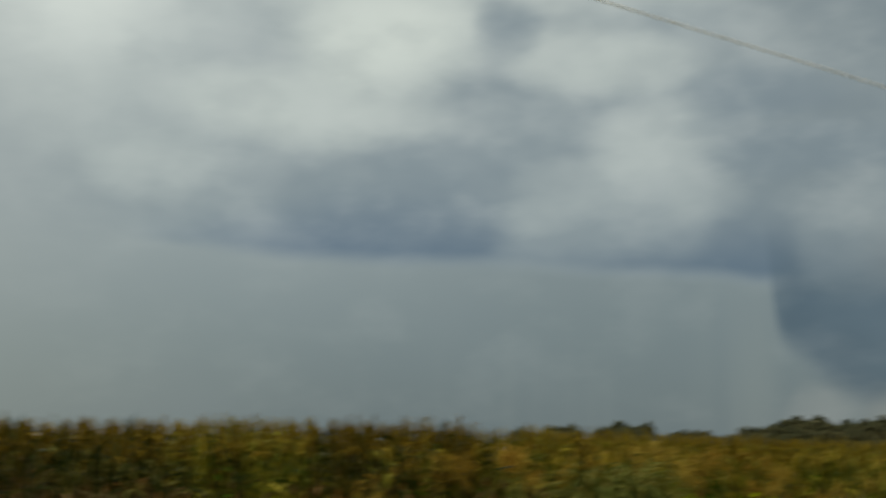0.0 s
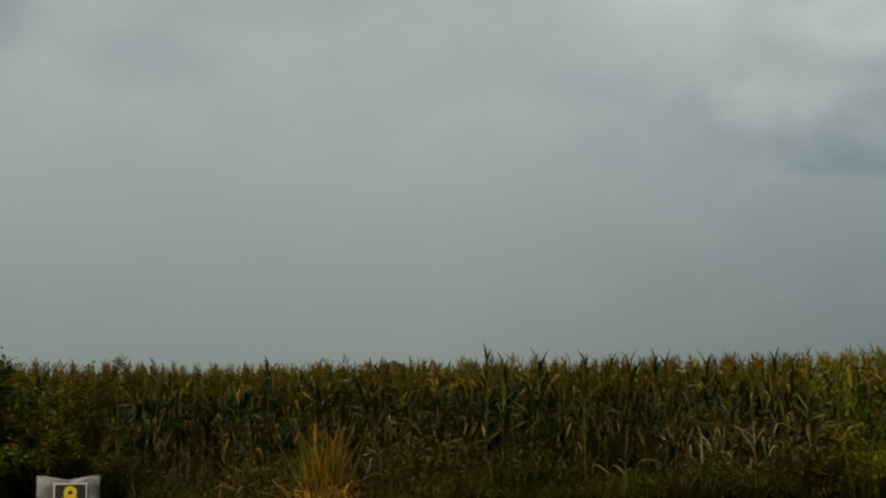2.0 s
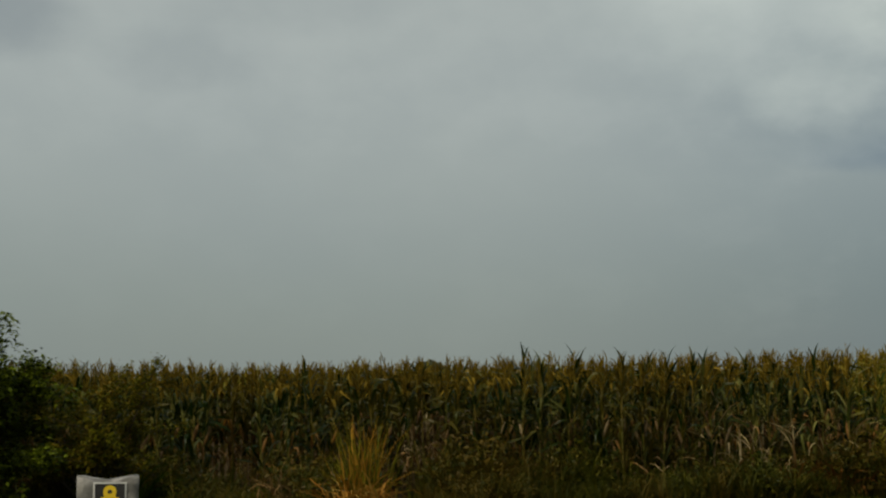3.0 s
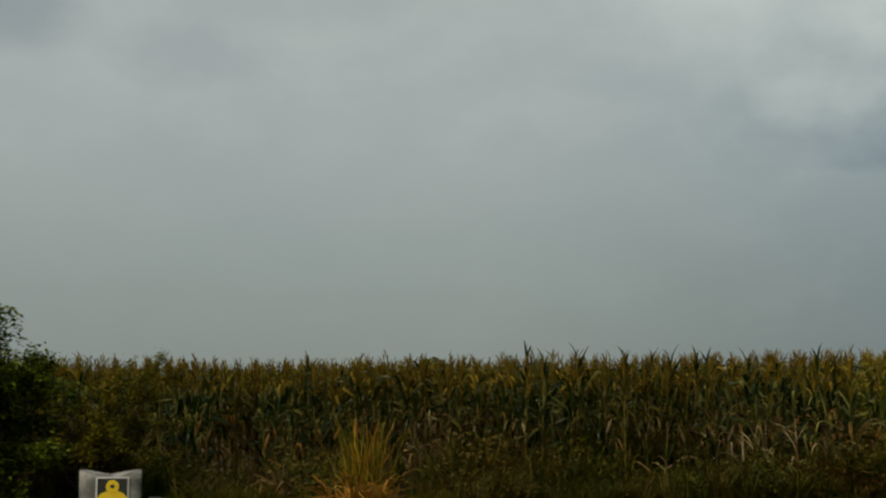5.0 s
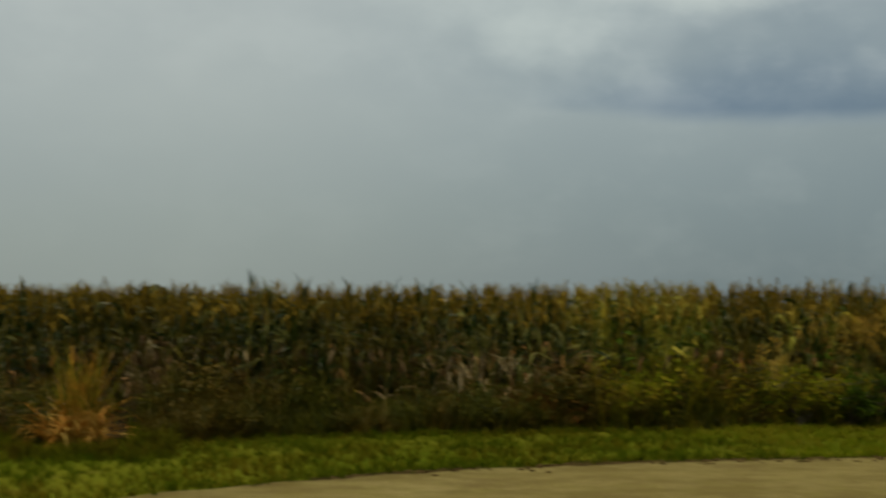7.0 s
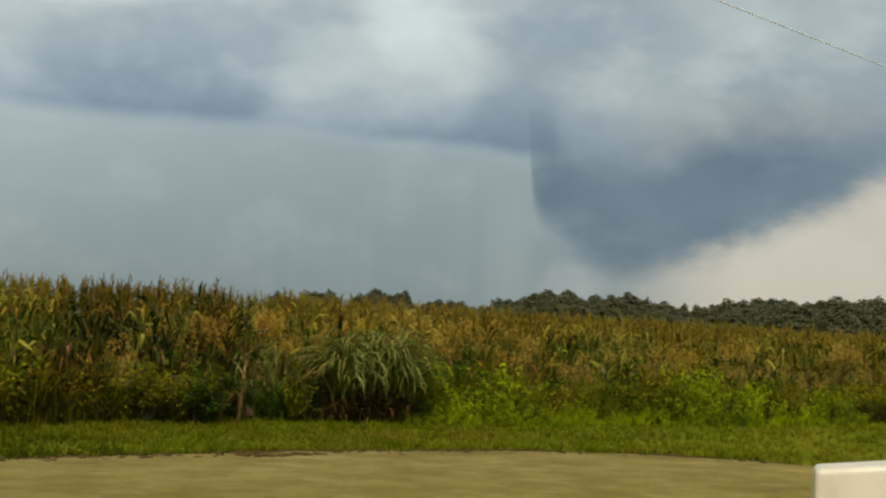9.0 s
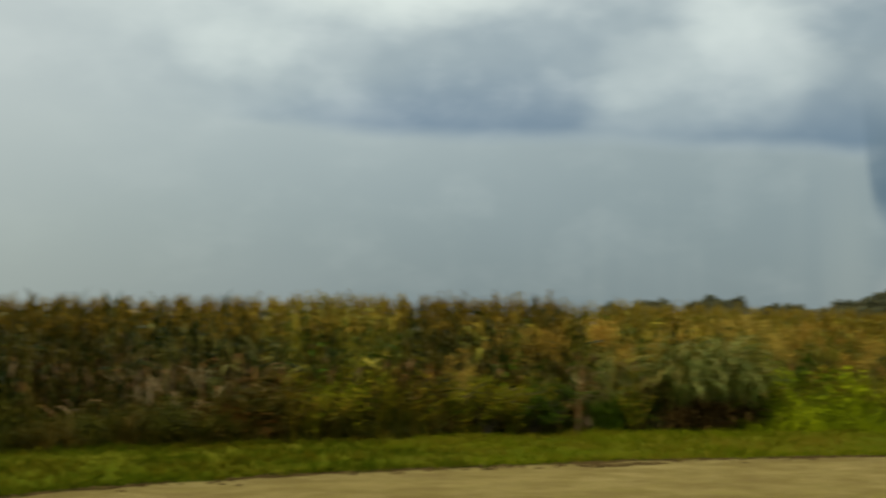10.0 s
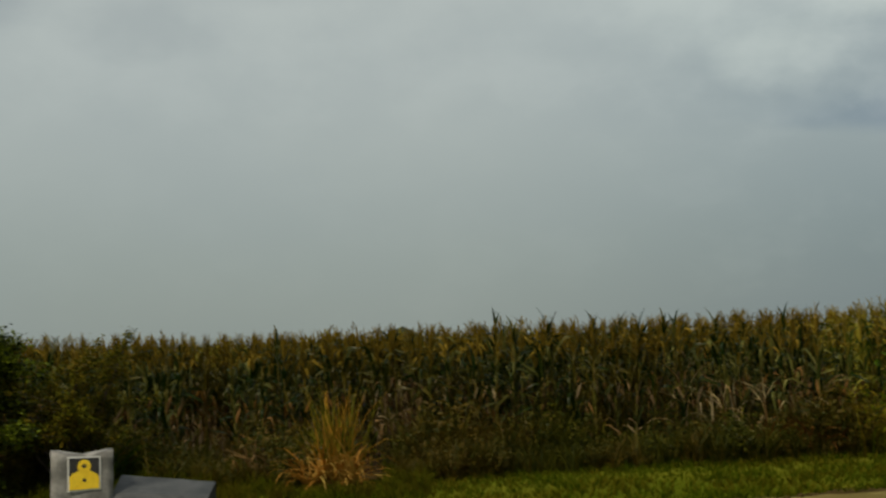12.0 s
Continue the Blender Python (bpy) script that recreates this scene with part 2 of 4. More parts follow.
M_LIME = leafy("bright_weed_leaf", (0.270, 0.350, 0.006), (0.460, 0.510, 0.012), (0.110, 0.165, 0.007), 0.8, 0.6, 0.45, spec=0.03)
M_YELLOW = leafy("yellow_grass", (0.100, 0.105, 0.0070), (0.360, 0.290, 0.0300), (0.380, 0.190, 0.022), 2.6, 0.7, 0.2, skew=2.0)
M_REED = leafy("reed_leaf", (0.085, 0.120, 0.018), (0.420, 0.440, 0.120), (0.260, 0.210, 0.040), 1.2, 0.4, spec=0.12)
M_OLIVE = leafy("olive_bush_leaf", (0.036, 0.045, 0.002), (0.190, 0.175, 0.008), (0.150, 0.100, 0.007), 0.6, 0.6, spec=0.04)
# sunlit clumps put into the bush leaves as brighter patches over a darkened base
M_BUSH = leafy("bush_leaf", (0.012, 0.022, 0.0011), (0.230, 0.270, 0.0070), (0.130, 0.170, 0.008), 1.3, 0.5, spec=0.08, skew=3.5)
# distance haze put into the far trees' leaf colour, paler and greyer
M_TREE = leafy("hazed_tree_leaf", (0.115, 0.130, 0.078), (0.150, 0.162, 0.088), (0.180, 0.170, 0.086), 0.06, 0.9, 0.5, spec=0.0)
M_HUSK = leafy("dead_reed_leaf", (0.040, 0.026, 0.006), (0.170, 0.110, 0.030), None, 1.0, 0.8, 0.2, spec=0.03)
M_BARK = two_tone("bark", (0.070, 0.055, 0.040), (0.110, 0.090, 0.070), 3.0, 1.0, spec=0.0)
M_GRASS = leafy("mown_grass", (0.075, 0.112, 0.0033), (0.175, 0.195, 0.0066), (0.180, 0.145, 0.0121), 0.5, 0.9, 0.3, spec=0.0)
# dimmed copy of the mown grass: lower exposure put into its colour
M_DIM_GRASS = leafy("verge_grass", (0.034, 0.060, 0.0022), (0.092, 0.116, 0.0045), (0.120, 0.095, 0.0066), 0.5, 0.9, 0.3, spec=0.0)
M_OLIVE_GRASS = leafy("olive_grass", (0.045, 0.060, 0.003), (0.120, 0.128, 0.005), (0.085, 0.064, 0.006), 0.7, 0.9, 0.3, spec=0.0)
M_ORANGE = leafy("dry_orange_grass", (0.330, 0.150, 0.020), (0.560, 0.300, 0.060), (0.420, 0.280, 0.060), 2.5, 0.7, 0.2, spec=0.04)

M_CLOD = two_tone("dark_soil", (0.050, 0.034, 0.012), (0.100, 0.070, 0.026), 8.0, 1.0, 30.0, 0.01, 0.0, 0.0)
M_SOIL = two_tone("field_soil", (0.050, 0.036, 0.020), (0.085, 0.062, 0.034), 0.8, 1.0, 12.0, 0.03, spec=0.0)


def lawn(g):
    p = place(g)
    col = g.mix(g.step(g.noise(p, 0.45, 4.0), 0.35, 0.65), (0.100, 0.125, 0.007), (0.180, 0.180, 0.014))
    col = g.mix(g.step(g.noise(p, 1.7, 5.0), 0.55, 0.75, 0.0, 0.6), col, (0.190, 0.135, 0.025))
    n = g.noise(p, 18.0, 5.0, 0.65)
    col = g.mix(g.step(n, 0.3, 0.7, 0.0, 0.5), col, (0.045, 0.060, 0.006))
    return surface(g, col, 1.0, n, 0.05, spec=0.0)


def gravel(g):
    p = place(g)
    sep = g.add("ShaderNodeSeparateXYZ")
    g.put(p, sep.inputs[0])
    along = g.vec(g.math("MULTIPLY", sep.outputs[0], 0.8), sep.outputs[1], sep.outputs[2])
    col = g.mix(g.step(g.noise(along, 1.4, 6.0, 0.7), 0.38, 0.62), (0.190, 0.145, 0.042), (0.285, 0.230, 0.078))
    # pale straw, bare brown earth and thin grass lying in patches
    col = g.mix(g.step(g.noise(g.vec(sep.outputs[0], sep.outputs[1], 5.0), 0.9, 5.0, 0.65), 0.54, 0.68, 0.0, 0.75), col, (0.345, 0.282, 0.105))
    col = g.mix(g.step(g.noise(g.vec(sep.outputs[0], sep.outputs[1], 9.0), 0.7, 6.0, 0.7), 0.53, 0.68, 0.0, 0.55), col, (0.140, 0.094, 0.032))
    near = g.step(sep.outputs[1], 15.5, 11.0, 0.15, 0.75)
    col = g.mix(g.math("MULTIPLY", g.step(g.noise(p, 2.8, 5.0, 0.7), 0.42, 0.66), near), col, (0.190, 0.176, 0.018))
    v = g.add("ShaderNodeTexVoronoi")
    g.put(p, v.inputs["Vector"])
    v.inputs["Scale"].default_value = 26.0
    col = g.mix(g.step(v.outputs["Distance"], 0.15, 0.7, 0.0, 0.4), col, (0.145, 0.110, 0.034))
    return surface(g, col, 1.0, g.noise(p, 16.0, 6.0, 0.75), 0.035, spec=0.05)


M_LAWN, M_GRAVEL = material("lawn_soil", lawn), material("gravel", gravel)

# ---- mesh helpers ----
rng = np.random.default_rng(7)


class Shape:
    """Vertices, faces and the material slot of each face; shapes can be joined many at a time."""

    def __init__(self):
        self.v, self.f, self.m = [], [], []

    def add(self, verts, faces, slot=0):
        base = len(self.v)
        self.v.extend([tuple(p) for p in verts])
        self.f.extend([tuple(base + i for i in f) for f in faces])
        self.m.extend([slot] * len(faces))
        return self

    def join(self, other, m=None):
        verts = other.v if m is None else [m @ Vector(p) for p in other.v]
        base = len(self.v)
        self.v.extend([tuple(p) for p in verts])
        self.f.extend([tuple(base + i for i in f) for f in other.f])
        self.m.extend(other.m)
        return self

    def mesh(self, name, mats, smooth=True):
        me = bpy.data.meshes.new(name)
        me.from_pydata(self.v, [], self.f)
        for m in mats:
            me.materials.append(m)
        me.polygons.foreach_set("material_index", self.m)
        me.polygons.foreach_set("use_smooth", [smooth] * len(self.f))
        me.update()
        return me


def scattered(name, shapes, spots, mats):
    """One mesh of many copies: spots are rows of shape, x, y, z, turn, lean, lean's way, scale, height scale."""
    vs, quads, slots, base = [], [], [], 0
    packs = [(np.array(s.v), np.array([f if len(f) == 4 else (*f, f[-1]) for f in s.f]), np.array(s.m)) for s in shapes]
    spots = np.array(spots)
    for k, (v, f, m) in enumerate(packs):
        rows = spots[spots[:, 0].astype(int) == k]
        if not len(rows):
            continue
        n = len(rows)
        c, s = np.cos(rows[:, 4:5]), np.sin(rows[:, 4:5])
        sc, hs = rows[:, 7:8], rows[:, 8:9]
        x, y, z = v[None, :, 0] * sc, v[None, :, 1] * sc, v[None, :, 2] * sc * hs
        px, py = x * c - y * s, x * s + y * c
        px = px + np.sin(rows[:, 5:6]) * np.cos(rows[:, 6:7]) * z
        py = py + np.sin(rows[:, 5:6]) * np.sin(rows[:, 6:7]) * z
        pts = np.stack([px + rows[:, 1:2], py + rows[:, 2:3], z + rows[:, 3:4]], -1).reshape(-1, 3)
        vs.append(pts)
        quads.append((f[None] + (np.arange(n) * len(v))[:, None, None]).reshape(-1, 4) + base)
        slots.append(np.tile(m, n))
        base += len(pts)
    v, q, m = np.concatenate(vs), np.concatenate(quads), np.concatenate(slots)
    tri = q[:, 2] == q[:, 3]
    count = np.where(tri, 3, 4)
    keep = np.ones(q.shape, bool)
    keep[tri, 3] = False
    me = bpy.data.meshes.new(name)
    me.vertices.add(len(v)), me.loops.add(int(count.sum())), me.polygons.add(len(q))
    me.vertices.foreach_set("co", v.astype(np.float32).ravel())
    me.loops.foreach_set("vertex_index", q[keep].astype(np.int32))
    me.polygons.foreach_set("loop_start", np.concatenate([[0], np.cumsum(count)[:-1]]).astype(np.int32))
    for mat in mats:
        me.materials.append(mat)
    me.polygons.foreach_set("material_index", m.astype(np.int32))
    me.polygons.foreach_set("use_smooth", np.ones(len(q), bool))
    me.update(calc_edges=True)
    me.validate()
    return me


def part(name, data, parent, label=""):
    ob = new(name, data)
    ob.parent = parent
    return tagged(ob, label)


def tube(path, radii, sides=6, slot=0, shape=None):
    """A round bar along a path, tapering."""
    shape = shape or Shape()
    verts, faces = [], []
    for i, (p, r) in enumerate(zip(path, radii)):
        p = Vector(p)
        ahead = Vector(path[min(i + 1, len(path) - 1)]) - Vector(path[max(i - 1, 0)])
        q = ahead.to_track_quat("Z", "Y")
        for k in range(sides):
            a = 2 * math.pi * k / sides
            verts.append(p + q @ Vector((r * math.cos(a), r * math.sin(a), 0)))
    for i in range(len(path) - 1):
        for k in range(sides):
            a, b = i * sides + k, i * sides + (k + 1) % sides
            faces.append((a, b, b + sides, a + sides))
    faces.append(tuple(range(sides))[::-1])
    faces.append(tuple(range(len(verts) - sides, len(verts))))
    return shape.add(verts, faces if sides == 4 or sides == 3 else faces[:-2], slot)


def blade(length, width, rise, droop, turn, base=(0, 0, 0), slot=0, segs=6, fold=0.25, twist=0.0, shape=None):
    """A long grass leaf: starts at rise degrees from level and bends down by droop degrees along its way."""
    shape = shape or Shape()
    p, a = Vector((0, 0, 0)), rise
    verts, faces = [], []
    for i in range(segs + 1):
        s = i / segs
        w = width * (0.55 + 0.9 * s if s < 0.4 else 0.91 * (1 - ((s - 0.4) / 0.6) ** 1.6)) / 0.91 * 0.5
        w = max(w, 0.0008)
        tw = twist * s
        side = Vector((0, math.cos(tw), math.sin(tw)))
        lift = Vector((-math.sin(radians(a)), 0, math.cos(radians(a)))) * w * fold * 2
        verts += [p + side * w + lift, p, p - side * w + lift]
        p = p + Vector((math.cos(radians(a)), 0, math.sin(radians(a)))) * (length / segs)
        a -= droop / segs * (0.4 + 1.2 * s)
    for i in range(segs):
        k = 3 * i
        faces += [(k, k + 1, k + 4, k + 3), (k + 1, k + 2, k + 5, k + 4)]
    m = Matrix.Translation(base) @ Matrix.Rotation(turn, 4, "Z")
    return shape.add([m @ v for v in verts], faces, slot)


def bent_blade(length, width, rise, hang, turn, base, slot, kink, twist, segs=7):
    """A corn leaf: straight up to its kink, where it breaks over and hangs."""
    p, verts, faces = Vector((0, 0, 0)), [], []
    for i in range(segs + 1):
        t = i / segs
        w = max(width * 0.5 * (0.6 + t if t < 0.4 else 1 - ((t - 0.4) / 0.6) ** 1.8), 0.0008)
        over = min(1.0, max(0.0, (t - kink) / 0.22))
        a = radians(rise - hang * over * over * (3 - 2 * over) - 12 * t)
        tw = twist * max(0.0, t - kink * 0.5)
        side = Vector((0, math.cos(tw), math.sin(tw)))
        lift = Vector((-math.sin(a), 0, math.cos(a))) * w * 0.4
        verts += [p + side * w + lift, p, p - side * w + lift]
        p = p + Vector((math.cos(a), 0, math.sin(a))) * (length / segs)
    for i in range(segs):
        k = 3 * i
        faces += [(k, k + 1, k + 4, k + 3), (k + 1, k + 2, k + 5, k + 4)]
    m = Matrix.Translation(base) @ Matrix.Rotation(turn, 4, "Z")
    return Shape().add([m @ v for v in verts], faces, slot)


def leaf(length, width, m, slot=0, shape=None):
    """A broad leaf with a fold along its middle."""
    shape = shape or Shape()
    l, w = length, width / 2
    v = [(0, 0, 0), (l * 0.4, w, w * 0.35), (l * 0.4, 0, 0.04 * l), (l * 0.4, -w, w * 0.35), (l, 0, -0.08 * l)]
    return shape.add([m @ Vector(p) for p in v], [(0, 2, 1), (0, 3, 2), (1, 2, 4), (2, 3, 4)], slot)


def turn_to(az, up, roll=0.0):
    return Euler((roll, -up, az)).to_matrix().to_4x4()


def lay(name, shape_or_mesh, mats, label, category, kind="", group=""):
    me = shape_or_mesh if isinstance(shape_or_mesh, bpy.types.Mesh) else shape_or_mesh.mesh(name, mats)
    return tagged(new(name, me), label, category, group, kind)


# ---- ground ----
def ground_sheet():
    xs = np.concatenate([[-2500, -900, -300, -120, -60], np.linspace(-30, 50, 41), [80, 140, 320, 900, 2500]])
    ys = np.concatenate([[-2500, -900, -300, -100, -40], np.linspace(-20, 60, 41), [90, 160, 400, 1000, 2500]])
    s = Shape()
    v = [(x, y, 0.0) for y in ys for x in xs]
    n = len(xs)
    s.add(v, [(j * n + i, j * n + i + 1, (j + 1) * n + i + 1, (j + 1) * n + i) for j in range(len(ys) - 1) for i in range(n - 1)])
    return s


lay("ground", ground_sheet(), [M_LAWN], "grassy ground reaching out to the horizon", "ground", "structure")


def weed_line(x):
    return np.interp(x, [-12, -4, -0.8, 2.7, 7, 12, 24, 60], [18.6, 18.9, 19.0, 20.2, 21.1, 22.0, 22.2, 25.0])


def corn_line(x):
    return 21.2 + 0.085 * x


def pad_line(x):
    """Far edge of the gravel pad."""
    return np.interp(x, [-6, -3, 0, 2.7, 5.6, 10, 13.5, 15.8, 17.3, 18.6, 20], [6, 11, 14.2, 15.8, 16.7, 17.3, 17.2, 16.4, 14.8, 11, 5])


def pad():
    s, xs = Shape(), np.linspace(-6, 20, 105)
    top, low = [], []
    for x in xs:
        wob = 0.14 * noise.noise((x * 1.3, 0, 4)) + 0.07 * noise.noise((x * 5, 2, 4))
        top.append((x, pad_line(x) + wob, 0.016))
        low.append((x, -6.0, 0.016))
    v, rows = [], 14
    for k in range(rows + 1):
        t = (k / rows) ** 0.6
        v += [(x, a[1] * t + b[1] * (1 - t), 0.016 + (0.008 * noise.noise((x, a[1] * t, 0)) if 0 < k < rows else 0)) for x, a, b in zip(xs, top, low)]
    n = len(xs)
    faces = [(j * n + i, j * n + i + 1, (j + 1) * n + i + 1, (j + 1) * n + i) for j in range(rows) for i in range(n - 1)]
    rim = len(v)
    v += [(p[0], p[1] + 0.05, -0.01) for p in top]
    faces += [(rows * n + i, rows * n + i + 1, rim + i + 1, rim + i) for i in range(n - 1)]
    return s.add(v, faces)


lay("gravel_pad", pad(), [M_GRAVEL], "worn tan gravel pull-off with straw-coloured patches and ragged edge", "gravel", "structure")


def soil():
    s, xs = Shape(), np.linspace(-70, 110, 91)
    v = [(x, weed_line(x) + 0.8, 0.006) for x in xs] + [(x, 140.0, 0.006) for x in xs]
    return s.add(v, [(i, i + 1, 91 + i + 1, 91 + i) for i in range(90)])


lay("field_soil", soil(), [M_SOIL], "bare brown soil under the standing corn", "soil", "structure")

# ---- corn ----
CORN_MATS = [M_STALK, M_CORN, M_DRY, M_TASSEL]
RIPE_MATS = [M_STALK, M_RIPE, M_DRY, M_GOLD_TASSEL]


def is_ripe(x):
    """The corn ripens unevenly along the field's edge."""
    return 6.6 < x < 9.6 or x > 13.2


def corn_variant(seed, dry, light=False):
    """One corn plant as a list of parts: name, shape, slot; light ones stand inside the field."""
    segs = 4 if light else 7
    r = np.random.default_rng(seed)
    parts = []
    h = 1.72 + r.uniform(-0.06, 0.06)
    lean = r.uniform(-0.05, 0.05, 2)
    at = lambda z: Vector((lean[0] * z * z / h, lean[1] * z * z / h, z))
    parts.append(("stalk", tube([at(z) for z in (0, h * 0.35, h * 0.7, h)], (0.014, 0.013, 0.010, 0.005), 5), 0))
    plane = r.uniform(0, 3.14)
    n = 24
    for i in range(n):
        z = 0.22 + (h - 0.3) * (i / (n - 1)) ** 0.9
        s = z / h
        wilted = s < dry + r.uniform(-0.12, 0.12)
        turn = plane + (i % 2) * math.pi + r.normal(0, 0.7)
        if wilted:
            sh = bent_blade(r.uniform(0.4, 0.75), r.uniform(0.016, 0.038), r.uniform(15, 75), r.uniform(80, 165), turn, at(z), 2, r.uniform(0.1, 0.4), r.uniform(-3, 3), segs)
            parts.append(("leaf", sh, 2))
        else:
            long = r.uniform(0.32, 0.68) * (1.0 - 0.5 * max(0, s - 0.7) / 0.3)
            sh = bent_blade(long, r.uniform(0.034, 0.066) * (0.6 if s > 0.85 else 1.0), r.uniform(48, 88), r.uniform(30, 165), turn, at(z), 1, r.uniform(0.15, 0.6), r.uniform(-2.2, 2.2), segs)
            parts.append(("leaf", sh, 3 if s > 0.78 and r.random() < 0.5 else 1))
    if r.random() < 0.8:
        z = h * r.uniform(0.42, 0.52)
        a = r.uniform(0, 6.28)
        d = Vector((math.cos(a) * 0.09, math.sin(a) * 0.09, 0.22))
        p = at(z)
        parts.append(("ear", tube([p, p + d * 0.35, p + d * 0.75, p + d * 1.05], (0.012, 0.028, 0.024, 0.004), 5, 2), 2))
    t = Shape()
    top = at(h - 0.02)
    tube([top, top + Vector((0.01, 0, 0.17)), top + Vector((0.02, 0.01, 0.26))], (0.006, 0.006, 0.003), 3, 3, t)
    for k in range(0, 20, 2 if light else 1):
        a, up, l = r.uniform(0, 6.28), r.uniform(45, 86), r.uniform(0.08, 0.17)
        blade(l, 0.016 if light else 0.012, up, r.uniform(0, 70), a, top + Vector((r.normal(0, 0.015), r.normal(0, 0.015), -0.26 + 0.022 * k)), 3, 2 if light else 3, 0.9, 0, t)
    parts.append(("tassel", t, 3))
    return parts


def late_corn(seed):
    """A taller green plant without a tassel, its upper leaves still upright."""
    r = np.random.default_rng(seed)
    h = 1.88
    parts = [("stalk", tube([(0, 0, 0), (0.01, 0, h * 0.5), (0.0, 0.02, h)], (0.015, 0.012, 0.006), 5), 0)]
    for i in range(22):
        z = 0.35 + (h - 0.35) * (i / 21) ** 0.8
        up = z / h
        sh = blade(r.uniform(0.22, 0.42), r.uniform(0.035, 0.06), r.uniform(55, 88), r.uniform(10, 70) if up > 0.75 else r.uniform(70, 180), r.uniform(0, 6.28), (0, 0, z), 1, 6, 0.22, r.uniform(-0.8, 0.8))
        parts.append(("leaf", sh, 1))
    return parts


DRYNESS = (0.12, 0.25, 0.35, 0.45, 0.3, 0.62, 0.2, 0.55)
VARIANTS = [corn_variant(10 + k, DRYNESS[k]) for k in range(8)] + [late_corn(33)]
WHOLE = []
for k in range(8):
    w = Shape()
    for _, sh, slot in corn_variant(10 + k, DRYNESS[k], True):
        sh.m = [slot] * len(sh.f)
        w.join(sh)
    WHOLE.append(w)


def corn_height(x):
    """Field height along the edge; taller plants stand in a few places."""
    h = np.interp(x, [-8, -2, 3, 6, 8, 10, 13, 24], [1.005, 1.01, 1.025, 1.065, 1.10, 1.125, 1.11, 1.08])
    for c, w, k in ((1.3, 0.3, 0.03), (3.3, 0.6, 0.015), (-3.4, 0.4, 0.02), (11.2, 0.3, 0.03), (8.0, 0.4, 0.03)):
        h = h + k * np.exp(-((x - c) / w) ** 2)
    return h


def pick_variant(x, r):
    """Drier plants gather in some stretches of the edge."""
    d = 0.35 + 0.5 * noise.noise((x * 0.35, 1.7, 0)) + (0.45 if 3.4 < x < 6.4 else 0.0)
    return int(r.choice([5, 7, 3]) if r.random() < 0.55 * d - 0.1 else r.choice([0, 1, 2, 4, 6]))


HOLLOWS = ((-3.0, 0.42), (9.3, 0.25), (12.4, 0.5), (16.0, 0.35), (19.5, 0.3), (22.6, 0.35))


def hollow(x):
    """Gaps in the first rows, where the field looks dark."""
    return any(abs(x - c) < w for c, w in HOLLOWS)


def corn_plant(name, k, ripe):
    root = new(name)
    root.empty_display_size = 0.2
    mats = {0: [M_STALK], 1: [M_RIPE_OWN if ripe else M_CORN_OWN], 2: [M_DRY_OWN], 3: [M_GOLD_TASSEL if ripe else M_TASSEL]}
    for pname, sh, slot in VARIANTS[k]:
        flat = Shape().add(sh.v, sh.f, 0)
        part(pname, flat.mesh(pname, mats[slot]), root, {"tassel": "dry tan tassel", "ear": "ripe ear in dry husk"}.get(pname, ""))
    return root


CORN_LABEL = ("green corn plant with tan tassel and drying lower leaves", "half-dried corn plant with hanging straw-coloured leaves", "ripening yellow-green corn plant with golden tassel")
templates = {(k, ripe): corn_plant("corn_plant", k, ripe) for k in range(9) for ripe in (False, True) if k < 8 or not ripe}
used = set()
near, r = [], np.random.default_rng(5)
for x in np.arange(-7.5, 27.5, 0.30):
    near.append((x + r.normal(0, 0.07), 0))
for x in np.arange(-6.5, 24, 0.25):
    near.append((x + r.normal(0, 0.03), 1))
near = [n for n in near if not hollow(n[0])]
for x, row in near[:300]:
    k = pick_variant(x, r)
    y = corn_line(x) + row * 0.76 + 0.28 * noise.noise((x * 1.4, row, 5)) + r.normal(0, 0.08)
    sc = float(corn_height(x)) * (1 + r.normal(0, 0.022)) * 1.03
    m = pose(x, y, 0, r.normal(0, 2.5), r.normal(0, 2.5), r.uniform(0, 360)) @ Matrix.Diagonal((sc, sc, sc, 1))
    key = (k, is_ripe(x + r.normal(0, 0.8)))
    if key in used:
        ob = copy_thing(templates[key], m)
    else:
        ob = templates[key]
        used.add(key)
    ob.matrix_basis = m
    tagged(ob, CORN_LABEL[1 if k in (3, 5, 7) else 2 if key[1] else 0], "corn", "corn along the field edge")

late = templates[8, False]
used.add((8, False))
for i, x in enumerate((1.22, 1.34, 1.5, 1.98, 2.12, 2.8, 3.0, 3.4, 3.75, 3.9, 4.7, 5.62, 5.8, -5.2, -1.9, 7.2, 11.0, 11.4)):
    sc = (1.07, 1.05, 1.02, 1.06, 1.03, 1.04, 1.02, 1.05, 1.04, 1.03, 1.04, 1.06, 1.03, 1.0, 1.0, 1.06, 1.09, 1.08)[i]
    m = pose(x, corn_line(x) + r.uniform(0.25, 0.6), 0, 0, r.normal(0, 2), r.uniform(0, 360)) @ Matrix.Diagonal((sc, sc, sc, 1))
    ob = copy_thing(late, m) if i else late
    ob.matrix_basis = m
    tagged(ob, "taller dark green corn plant with upright leaves, no tassel", "corn", "corn along the field edge")

for key, ob in templates.items():
    if key not in used:
        for o in (*ob.children, ob):
            bpy.data.objects.remove(o)

